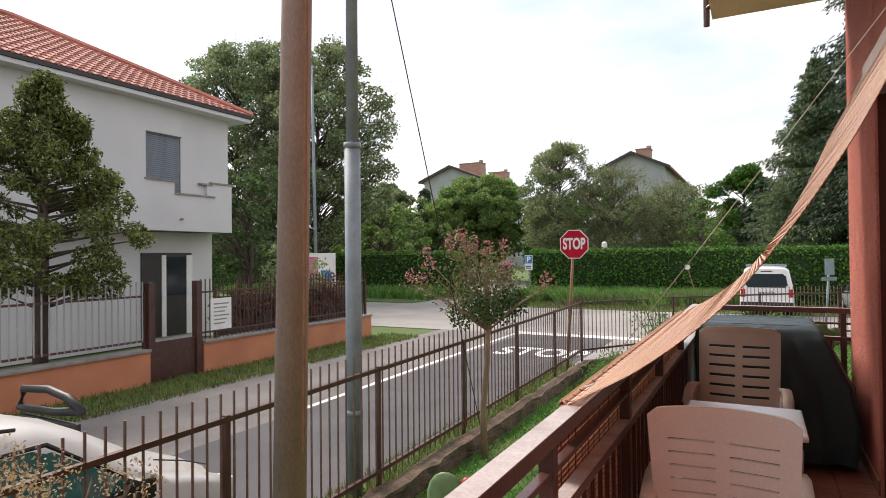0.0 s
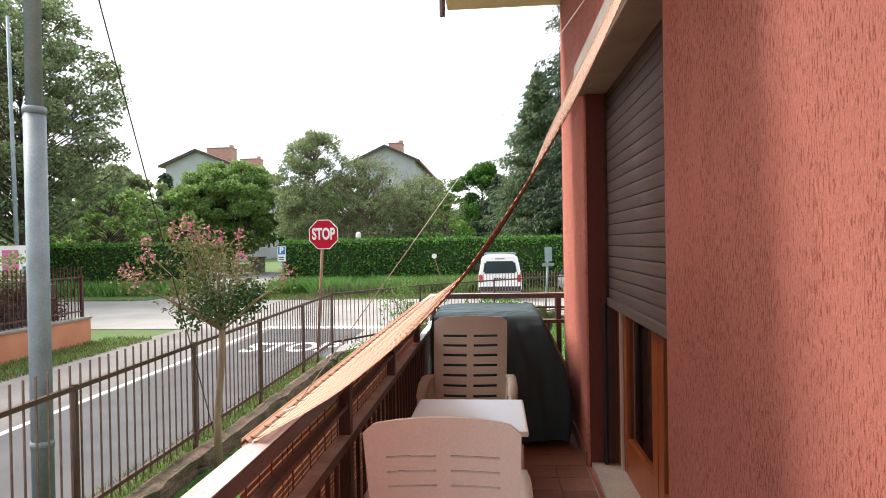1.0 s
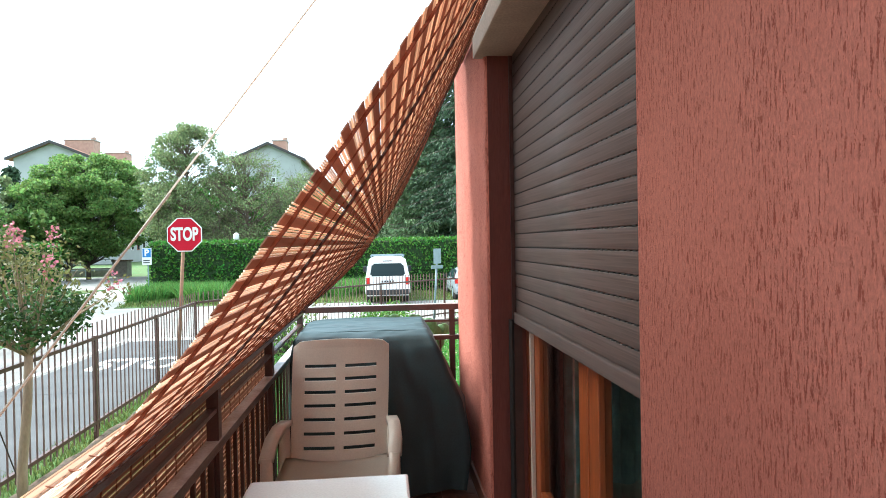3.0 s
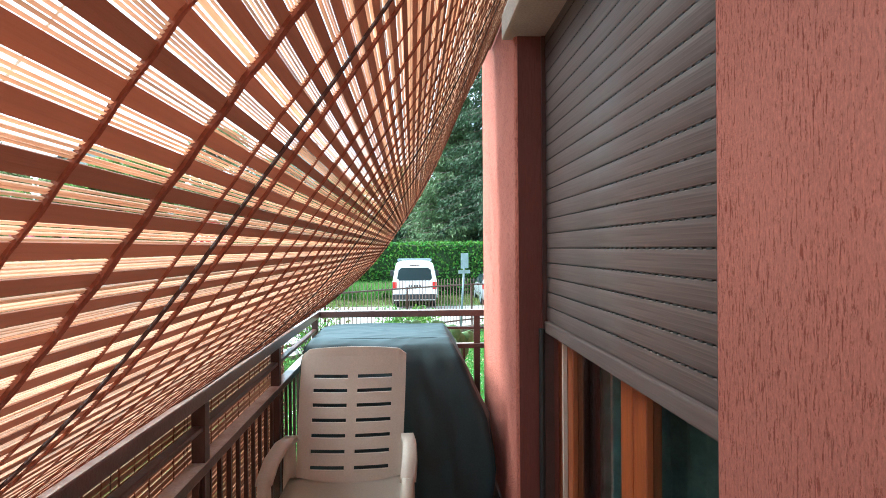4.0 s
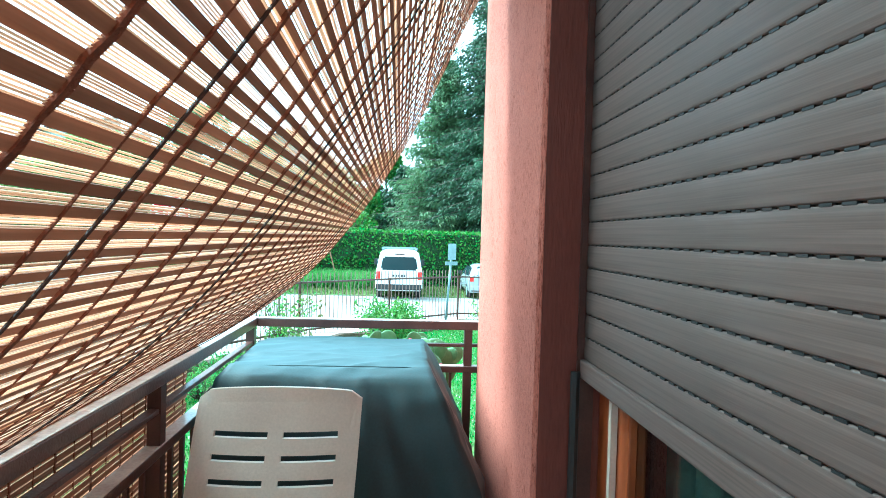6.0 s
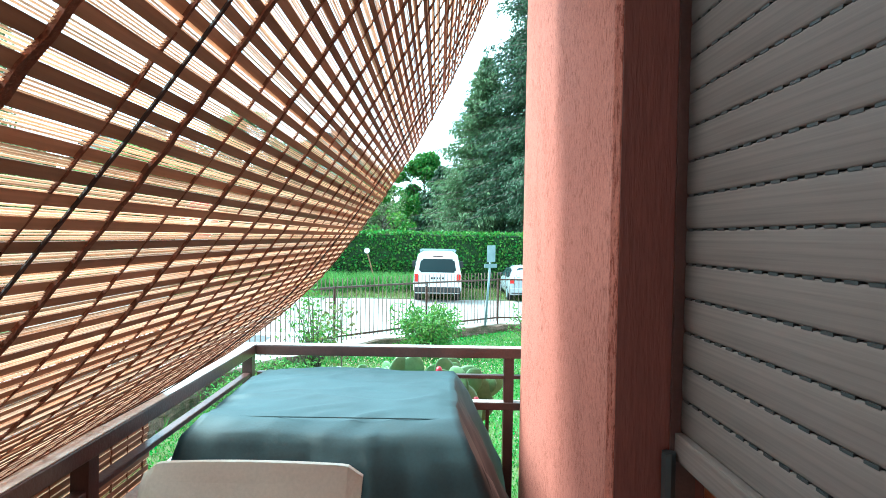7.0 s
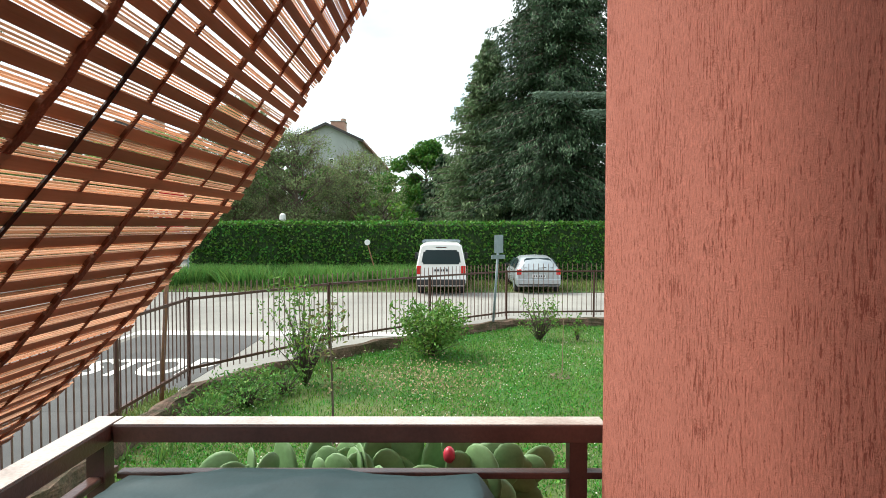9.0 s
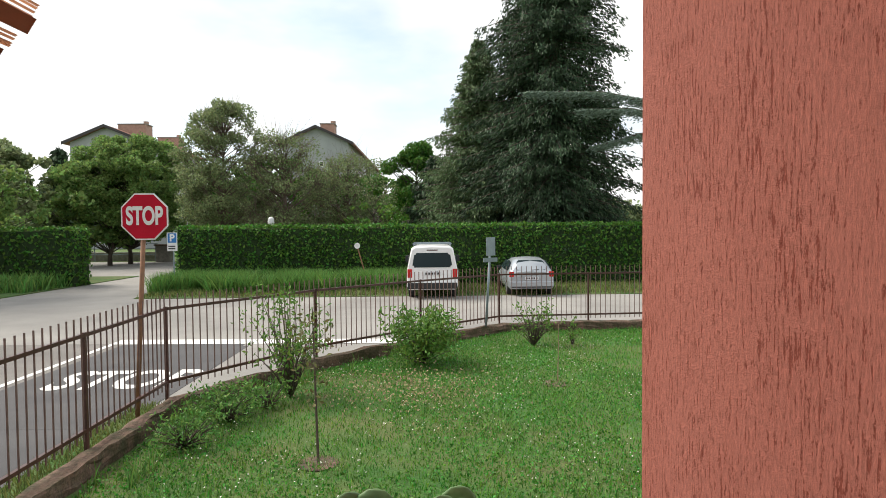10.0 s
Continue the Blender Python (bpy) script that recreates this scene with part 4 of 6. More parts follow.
for a in range(1, Q):
    for b in range(1, Q):
        grid[a][b] = bm.verts.new(((x0 + x1) / 2 + (x1 - x0) / 2 * tans[a], (y0 + y1) / 2 + (y1 - y0) / 2 * tans[b], z + 0.004))
for a in range(Q):
    for b in range(Q):
        bm.faces.new((grid[a][b], grid[a + 1][b], grid[a + 1][b + 1], grid[a][b + 1]))
bmesh.ops.subdivide_edges(bm, edges=bm.edges[:], cuts=2, use_grid_fill=True)
bmesh.ops.recalc_face_normals(bm, faces=bm.faces)
for v in bm.verts:
    q = noise.noise(v.co * 6) * 0.012 + noise.noise(v.co * 17) * 0.004
    v.co += Vector((q, q * 0.6, 0)) * (0.15 if v.co.z > 0.8 else 1.0)
    if v.co.z > 0.80:
        for kx, ky, ph, amp in ((2.2, 6.0, 1.7, 0.006), (-2.6, 4.5, 4.2, 0.005), (5.0, 9.0, 8.1, 0.003)):
            fold = abs(noise.noise(Vector((v.co.x * kx + v.co.y * 1.5, v.co.y * ky - v.co.x * 2.0, ph))))
            v.co.z += amp * (max(0.0, 1 - fold * 4) - 0.4)
    else:
        v.co.y += 0.02 * max(0.0, 1 - abs(noise.noise(Vector((v.co.x * 7, v.co.y * 5, v.co.z * 1.2)))) * 5)
part("cover", bm, M_COVER, bq, smooth=True)
part("seam", tube(bmesh.new(), [(-0.49, 4.735, 0.929), (-0.2, 4.73, 0.931), (0.232, 4.735, 0.929)], 0.0018, 5), M_COVER, bq)
for x, y in ((-0.4, 4.72), (0.3, 4.72), (-0.4, 5.3), (0.3, 5.3)):
    part("leg", tube(bmesh.new(), [(x, y, 0), (x, y, 0.3)], 0.02), M_BLACK, bq)

# ---- resin chairs and table ----


def chair_back(bm, w, z0, z1, y0, lean, slots, cols, solid_share):
    """A curved backrest with rows of slots, as a lattice of small plates."""
    half = w / 2
    frame_w, mid_w = 0.065 * w / 0.5, 0.045
    slot_w = (w - 2 * frame_w - mid_w * (cols - 1)) / cols
    xs = [-half, -half + frame_w]
    for c in range(cols):
        xs.append(xs[-1] + slot_w)
        xs.append(xs[-1] + (mid_w if c < cols - 1 else frame_w))
    zs = [z0]
    top_band = 0.10
    pitch = (z1 - top_band - z0 - 0.03) / slots
    zs.append(z0 + 0.03)
    for k in range(slots):
        zs.append(z0 + 0.03 + k * pitch + pitch * solid_share)
        zs.append(z0 + 0.03 + (k + 1) * pitch)
    zs += [z1 - 0.03, z1]

    def at(x, z, back):
        t = (z - z0) / (z1 - z0)
        q = x / half
        curve = -0.028 * (1 - q * q)
        nar = 1 - 0.10 * (1 - t) ** 1.5
        crown = (0.018 * (1 - q * q) - 0.022 * max(0.0, abs(q) - 0.86) / 0.14) * max(0.0, t - 0.9) / 0.1
        return (x * nar, y0 + lean * t - curve * -1 + (0.014 if back else 0), z + crown)
    cache = {}

    def vert(i, j, b):
        if (i, j, b) not in cache:
            cache[i, j, b] = bm.verts.new(at(xs2[i], zs[j], b))
        return cache[i, j, b]
    xs2, solid = [], []
    for i in range(len(xs) - 1):
        for k in range(4):
            xs2.append(xs[i] + (xs[i + 1] - xs[i]) * k / 4)
            solid.append(i % 2 == 0)
    xs2.append(xs[-1])
    cells = {(i, j) for i in range(len(xs2) - 1) for j in range(len(zs) - 1) if solid[i] or not (j >= 2 and j % 2 == 0 and j < len(zs) - 2)}
    for i, j in cells:
        bm.faces.new((vert(i, j, 0), vert(i + 1, j, 0), vert(i + 1, j + 1, 0), vert(i, j + 1, 0)))
        bm.faces.new((vert(i, j + 1, 1), vert(i + 1, j + 1, 1), vert(i + 1, j, 1), vert(i, j, 1)))
        for (di, dj), (p, q) in (((-1, 0), ((i, j), (i, j + 1))), ((1, 0), ((i + 1, j + 1), (i + 1, j))), ((0, -1), ((i + 1, j), (i, j))), ((0, 1), ((i, j + 1), (i + 1, j + 1)))):
            if (i + di, j + dj) not in cells:
                bm.faces.new((vert(*p, 0), vert(*q, 0), vert(*q, 1), vert(*p, 1)))
    bmesh.ops.recalc_face_normals(bm, faces=bm.faces)
    return bm


def resin_chair(x, y, turn, label, w, top, slots, lean, share, resin):
    ch = thing("resin_chair", label, "chair", (0, 0, 0), "balcony chairs")
    bm = chair_back(bmesh.new(), w, 0.40, top, 0.0, lean, slots, 2, share)
    part("backrest", bm, resin, ch, smooth=False)
    bm = bmesh.new()
    n = 10
    g = [[bm.verts.new((-w / 2 + w * i / n, -0.48 + 0.5 * j / n, 0.43 + 0.02 * ((2 * i / n - 1) ** 2) - (0.02 if j == 0 else 0))) for j in range(n + 1)] for i in range(n + 1)]
    for i in range(n):
        for j in range(n):
            bm.faces.new((g[i][j], g[i + 1][j], g[i + 1][j + 1], g[i][j + 1]))
    bmesh.ops.solidify(bm, geom=bm.faces[:], thickness=0.012)
    part("seat", bm, resin, ch, smooth=True)
    for sx in (-1, 1):
        xo = sx * (w / 2 + 0.005)
        bm = bmesh.new()
        pts = [(xo, 0.08, 0.585), (xo + sx * 0.01, -0.08, 0.605), (xo + sx * 0.012, -0.25, 0.60), (xo + sx * 0.005, -0.40, 0.575)]
        for p, q in zip(pts, pts[1:]):
            vs = [bm.verts.new((a[0] + dx, a[1], a[2] + dz)) for a in (p, q) for dx, dz in ((-0.03, 0), (0.03, 0), (0.026, 0.022), (-0.026, 0.022))]
            for k in range(4):
                bm.faces.new((vs[k], vs[(k + 1) % 4], vs[4 + (k + 1) % 4], vs[4 + k]))
            bm.faces.new(vs[:4])
            bm.faces.new(vs[4:])
        bmesh.ops.remove_doubles(bm, verts=bm.verts, dist=0.002)
        bmesh.ops.recalc_face_normals(bm, faces=bm.faces)
        part("armrest", bm, resin, ch, smooth=True)
        for yb, yt in ((-0.46, -0.42), (0.08, 0.03)):
            bm = tube(bmesh.new(), [(xo + sx * 0.02, yb, 0.0), (xo, yt, 0.44), (xo + sx * 0.005, yt + 0.03, 0.59)], [0.024, 0.028, 0.024], 8)
            part("leg", bm, resin, ch, smooth=True)
    ch.location = (x, y, 0)
    ch.rotation_euler = (0, 0, turn)
    return ch


resin_chair(-0.235, 4.03, 0.0, "cream resin armchair with a tall slotted back facing the table", 0.49, 0.935, 7, 0.32, 0.72, M_CREAM)
resin_chair(-0.228, 2.13, math.pi, "cream resin chair with a broad slatted back turned away", 0.465, 0.912, 8, 0.10, 0.86, M_PALE)

tb = thing("resin_table", "small white resin table between the chairs", "table", (-0.185, 2.82, 0.0))
part("tabletop", bx(-0.425, 0.055, 2.58, 3.06, 0.70, 0.722, bevel=0.009), M_WHITE_RESIN, tb)
part("apron", bx(-0.39, 0.02, 2.615, 3.025, 0.65, 0.699), M_WHITE_RESIN, tb)
for x in (-0.385, 0.015):
    for y in (2.62, 3.02):
        part("leg", tube(bmesh.new(), [(x, y, 0), (x, y, 0.66)], [0.016, 0.022], 8), M_WHITE_RESIN, tb, smooth=True)

# ---- poles and signs ----
wp = thing("wooden_pole", "weathered brown wooden utility pole", "utility pole", (-2.85, 2.85, GARDEN))
part("shaft", tube(bmesh.new(), [(-2.895, 2.90, GARDEN - 0.1), (-2.79, 2.90, 2.5), (-2.62, 2.90, 8.0)], [0.113, 0.1, 0.085], 20), M_POLEWOOD, wp, smooth=True)
# thin added tube that stands in for a rust streak down the pole
part("rust_streak", tube(bmesh.new(), [(-2.695, 2.84, 0.2), (-2.63, 2.84, 3.4)], 0.009, 6), M_RUST, wp)
gw_ = thing("guy_wire", "thin dark stay wire from the wooden pole to the ground", "cable", (-3.43, 7.35, GARDEN))
part("strand", tube(bmesh.new(), [(-3.43, 7.35, GARDEN - 0.05), (-2.70, 2.90, 5.95)], 0.006, 6), M_CORD, gw_)
lp = thing("street_lamp", "grey galvanised street lamp pole", "street lamp", (-3.95, 5.12, ROAD))
part("pole", tube(bmesh.new(), [(-3.95, 5.12, ROAD), (-3.95, 5.12, 2.62)], 0.085, 20), M_GALV, lp, smooth=True)
part("collar", tube(bmesh.new(), [(-3.95, 5.12, 2.6), (-3.95, 5.12, 2.66)], 0.092, 20), M_GALV, lp, smooth=True)
part("upper_pole", tube(bmesh.new(), [(-3.95, 5.12, 2.66), (-3.92, 5.12, 8.6)], [0.066, 0.05], 20), M_GALV, lp, smooth=True)
part("hatch", tube(bmesh.new(), [(-3.95, 5.12, -0.25), (-3.95, 5.12, -0.18)], 0.09, 20), M_GALV, lp, smooth=True)
l2 = thing("street_lamp", "distant slim grey street lamp pole", "street lamp", (-18.7, 22.5, ROAD))
part("pole", tube(bmesh.new(), [(-18.7, 22.5, ROAD), (-18.9, 22.5, 10.6)], [0.09, 0.06], 10), M_GALV, l2, smooth=True)


def octagon(bm, c, r, y, th):
    pts = [(c[0] + r * math.cos(math.pi / 8 + k * math.pi / 4), c[1] + r * math.sin(math.pi / 8 + k * math.pi / 4)) for k in range(8)]
    a = [bm.verts.new((x, y, z)) for x, z in pts]
    b = [bm.verts.new((x, y + th, z)) for x, z in pts]
    bm.faces.new(a)
    bm.faces.new(b[::-1])
    for k in range(8):
        j = (k + 1) % 8
        bm.faces.new((a[k], b[k], b[j], a[j]))
    bmesh.ops.recalc_face_normals(bm, faces=bm.faces)
    return bm


SX, SY, SZ = -3.59, 12.53, 1.66
ss = thing("stop_sign", "red octagonal stop sign on a leaning rusty post", "road sign", (-3.72, 12.56, ROAD))
part("post", tube(bmesh.new(), [(-3.80, 12.62, ROAD), (-3.61, 12.57, 1.75)], 0.03, 10), M_RUST, ss, smooth=True)
octr = 0.305 / math.cos(math.pi / 8)
part("backing", octagon(bmesh.new(), (SX, SZ), octr, SY, 0.012), M_SIGNWHITE, ss)
part("face", octagon(bmesh.new(), (SX, SZ), octr * 0.94, SY - 0.004, 0.004), M_RED, ss, "red reflective face")
me = text_mesh("STOP", 0.25, M_SIGNWHITE, "lettering", 0.009)
ob = new("lettering", me)
ob.parent = ss
ob.matrix_basis = Matrix.Translation(Vector((SX, SY - 0.007, SZ)) - origin(ss)) @ pose(0, 0, 0, 90, 0, 0) @ Matrix.Diagonal((0.80, 1.3, 1, 1))

pk = thing("parking_sign", "blue and white parking sign on a thin post", "road sign", (-11.1, 31.0, ROAD))
part("post", tube(bmesh.new(), [(-11.1, 31, ROAD), (-11.1, 31, 1.4)], 0.03, 8), M_GALV, pk)
part("plate", bx(-11.35, -10.92, 30.94, 30.96, 0.62, 1.42), M_SIGNWHITE, pk)
part("symbol_field", bx(-11.32, -10.95, 30.93, 30.938, 0.98, 1.39), M_BLUE, pk)
me = text_mesh("P", 0.42, M_SIGNWHITE, "lettering", 0.015)
ob = new("lettering", me)
ob.parent = pk
ob.matrix_basis = Matrix.Translation(Vector((-11.135, 30.926, 1.18)) - origin(pk)) @ pose(0, 0, 0, 90, 0, 0)
for k in range(2):
    part("line", bx(-11.3, -11.0, 30.932, 30.938, 0.70 + k * 0.1, 0.75 + k * 0.1), M_BLACK, pk)

bs = thing("street_sign", "small grey sign turned edgewise on a steel post", "road sign", (1.45, 19.0, ROAD))
part("post", tube(bmesh.new(), [(1.42, 19.0, ROAD), (1.56, 19.0, 1.1)], 0.03, 10), M_GALV, bs, smooth=True)
bm = bx(-0.22, 0.22, -0.012, 0.012, -0.22, 0.22)
bm.transform(pose(1.56, 18.97, 1.04, 0, 0, 58))
part("plate", bm, M_GALV, bs)
bm = bx(-0.2, 0.2, -0.01, 0.01, -0.05, 0.05)
bm.transform(pose(1.55, 18.97, 0.72, 0, 0, 30))
part("small_plate", bm, M_GALV, bs)

# ---- vehicles ----


def wheel(parent, x, y, z, r, w):
    t = part("wheel", tube(bmesh.new(), [(x - w / 2, y, z), (x - w / 2 + 0.02, y, z), (x + w / 2 - 0.02, y, z), (x + w / 2, y, z)], [r * 0.92, r, r, r * 0.92], 24), M_TYRE, parent, "dark tyre", True)
    part("rim", tube(bmesh.new(), [(x - w / 2 - 0.006, y, z), (x + w / 2 + 0.006, y, z)], r * 0.6, 16), M_GALV, t, smooth=True)


def loft(sections, parent, name, material, label=""):
    """A body from rings (y, half width low, half width high, z low, z belt, z top, shoulder)."""
    bm = bmesh.new()
    loops = []
    for y, wl, wt, zl, zb, zt in sections:
        ring = [(-wl * 0.92, zl), (-wl, zl + 0.12), (-wl, (zl + zb) / 2), (-wl * 0.985, zb), (-(wl * 0.35 + wt * 0.65), zb + (zt - zb) * 0.55), (-wt, zt - 0.09), (-wt + 0.12, zt - 0.01), (0, zt + 0.02)]
        ring += [(-x, z) for x, z in ring[-2::-1]]
        loops.append([bm.verts.new((x, y, z)) for x, z in ring])
    n = len(loops[0])
    for r, s in zip(loops, loops[1:]):
        for k in range(n):
            bm.faces.new((r[k], r[(k + 1) % n], s[(k + 1) % n], s[k]))
    bm.faces.new(loops[0])
    bm.faces.new(loops[-1][::-1])
    bmesh.ops.recalc_face_normals(bm, faces=bm.faces)
    return bm


def place(bm, m):
    bm.transform(m)
    return bm


def van(x, y):
    m = pose(x, y, ROAD)
    v = thing("van", "white passenger van parked with its rear to the road", "van", (x, y, ROAD))
    secs = [(0.0, 0.90, 0.74, 0.42, 1.12, 1.90), (0.06, 0.95, 0.78, 0.34, 1.12, 1.955), (0.4, 0.95, 0.79, 0.3, 1.12, 1.97), (3.2, 0.95, 0.79, 0.3, 1.12, 1.96), (3.9, 0.95, 0.76, 0.3, 1.10, 1.45), (4.7, 0.93, 0.72, 0.3, 0.95, 1.12), (4.9, 0.85, 0.68, 0.35, 0.8, 0.95)]
    part("body", place(loft(secs, v, "body", M_CARWHITE), m), M_CARWHITE, v, smooth=True)
    gl = bmesh.new()
    q = [gl.verts.new(p) for p in ((-0.75, -0.015, 1.18), (0.75, -0.015, 1.18), (0.66, 0.0, 1.72), (-0.66, 0.0, 1.72))]
    gl.faces.new(q)
    bmesh.ops.bevel(gl, geom=gl.verts[:], offset=0.07, segments=3, affect="VERTICES")
    r = bmesh.ops.extrude_face_region(gl, geom=gl.faces[:])
    bmesh.ops.translate(gl, verts=[e for e in r["geom"] if isinstance(e, bmesh.types.BMVert)], vec=(0, 0.06, 0))
    bmesh.ops.recalc_face_normals(gl, faces=gl.faces)
    part("rear_window", place(gl, m), M_CARGLASS, v, "dark rear window")
    part("bumper", place(bx(-0.93, 0.93, -0.07, 0.1, 0.38, 0.62, bevel=0.04), m), M_BLACK, v, "grey bumper")
    part("bumper_skin", place(bx(-0.94, 0.94, -0.06, 0.08, 0.47, 0.64, bevel=0.03), m), M_CARWHITE, v)
    part("plate", place(bx(-0.30, 0.30, -0.03, -0.005, 0.88, 1.02), m), M_PLATE, v, "number plate with dark bars")
    for k in range(5):
        part("plate_bar", place(bx(-0.26 + k * 0.11, -0.19 + k * 0.11, -0.034, -0.03, 0.91, 0.99), m), M_BLACK, v)
    part("emblem", place(tube(bmesh.new(), [(0, -0.02, 0.97), (0, 0.0, 0.97)], 0.01, 8), m), M_GALV, v)
    part("badge", place(tube(bmesh.new(), [(0.18, -0.02, 0.99), (0.18, -0.01, 0.99)], 0.05, 12), m), M_GALV, v)
    for sx in (-1, 1):
        tl = part("tail_light", place(bx(sx * 0.84 - 0.085, sx * 0.84 + 0.085, -0.03, 0.06, 0.80, 1.12, bevel=0.02), m), M_TAIL, v, "red tail light")
        mir = part("mirror", place(bx(sx * 1.06 - 0.09, sx * 1.06 + 0.09, 3.3, 3.42, 1.22, 1.5, bevel=0.03), m), M_BLACK, v)
        part("side_window", place(bx(sx * 0.915 - 0.015, sx * 0.915 + 0.01, 0.4, 3.1, 1.22, 1.55), m), M_CARGLASS, v)
        for yy in (0.9, 3.9):
            wheel(v, x + sx * 0.80, y + yy, ROAD + 0.33, 0.33, 0.24)
        part("rack_leg", place(bx(sx * 0.7 - 0.02, sx * 0.7 + 0.02, 0.35, 2.6, 1.98, 2.03), m), M_GALV, v)
    for yy in (0.4, 1.4, 2.5):
        part("rack_bar", place(bx(-0.74, 0.74, yy, yy + 0.06, 2.03, 2.07), m), M_GALV, v)
    part("rear_light", place(bx(-0.2, 0.2, 0.0, 0.05, 1.80, 1.84), m), M_TAIL, v)
    return v


def hatchback(x, y, turn, label, paint, glass):
    m = pose(x, y, ROAD, 0, 0, turn)
    v = thing("car", label, "car", (x, y, ROAD))
    secs = [(0.0, 0.80, 0.66, 0.36, 0.80, 0.93), (0.05, 0.86, 0.70, 0.28, 0.84, 0.97), (0.22, 0.88, 0.62, 0.26, 0.9, 1.22), (0.55, 0.88, 0.60, 0.25, 0.92, 1.42), (1.3, 0.88, 0.61, 0.25, 0.92, 1.46), (2.2, 0.88, 0.60, 0.25, 0.92, 1.40),
            (2.95, 0.87, 0.62, 0.25, 0.88, 1.0), (3.8, 0.85, 0.6, 0.27, 0.74, 0.84), (4.15, 0.75, 0.5, 0.32, 0.62, 0.70)]
    part("body", place(loft(secs, v, "body", paint), m), paint, v, smooth=True)

    def pane(nm, pts, lab):
        gl = bmesh.new()
        gl.faces.new([gl.verts.new(p) for p in pts])
        bmesh.ops.bevel(gl, geom=gl.verts[:], offset=0.05, segments=3, affect="VERTICES")
        bmesh.ops.solidify(gl, geom=gl.faces[:], thickness=0.02)
        part(nm, place(gl, m), glass, v, lab)
    pane("rear_window", ((-0.60, 0.07, 1.0), (0.60, 0.07, 1.0), (0.50, 0.42, 1.37), (-0.50, 0.42, 1.37)), "dark rear window")
    pane("windscreen", ((0.62, 2.93, 1.03), (-0.62, 2.93, 1.03), (-0.53, 2.25, 1.41), (0.53, 2.25, 1.41)), "windscreen")
    for sx in (-1, 1):
        for y0, y1, t0, t1 in ((0.5, 1.45, 0.85, 1.4), (1.55, 2.75, 1.6, 2.2)):
            pane("side_window", ((sx * 0.865, y0, 0.98), (sx * 0.865, y1, 0.98), (sx * 0.70, t1, 1.33), (sx * 0.70, t0, 1.33)), "")
        part("tail_light", place(bx(sx * 0.76 - 0.09, sx * 0.76 + 0.09, -0.01, 0.12, 0.74, 0.95, bevel=0.03), m), M_TAIL, v, "red tail light")
        part("head_light", place(bx(sx * 0.62 - 0.12, sx * 0.62 + 0.12, 3.9, 4.08, 0.56, 0.68, bevel=0.03), m), M_PLATE, v)
        part("mirror", place(bx(sx * 0.98 - 0.09, sx * 0.98 + 0.09, 2.5, 2.6, 0.92, 1.06, bevel=0.03), m), M_BLACK, v)
        part("handle", place(bx(sx * 0.885 - 0.01, sx * 0.885 + 0.01, 1.5, 1.65, 0.84, 0.87), m), M_GALV, v)
        for yy in (0.72, 3.3):
            c = m @ Vector((sx * 0.78, yy, 0.31))
            wheel(v, c.x, c.y, ROAD + 0.31, 0.31, 0.2)
    part("bumper", place(bx(-0.84, 0.84, -0.06, 0.12, 0.36, 0.58, bevel=0.04), m), paint, v)
    part("bumper_strip", place(bx(-0.78, 0.78, -0.066, 0.0, 0.34, 0.38), m), M_BLACK, v)
    part("plate", place(bx(-0.26, 0.26, -0.03, 0.0, 0.64, 0.75), m), M_PLATE, v, "number plate with dark bars")
    for k in range(5):
        part("plate_bar", place(bx(-0.22 + k * 0.095, -0.16 + k * 0.095, -0.034, -0.03, 0.665, 0.725), m), M_BLACK, v)
    part("wiper", place(tube(bmesh.new(), [(0.0, 0.05, 1.0), (0.3, 0.08, 1.03)], 0.008, 5), m), M_BLACK, v)
    part("aerial", place(tube(bmesh.new(), [(0.0, 0.9, 1.46), (0.0, 0.75, 1.7)], 0.006, 5), m), M_BLACK, v)
    return v


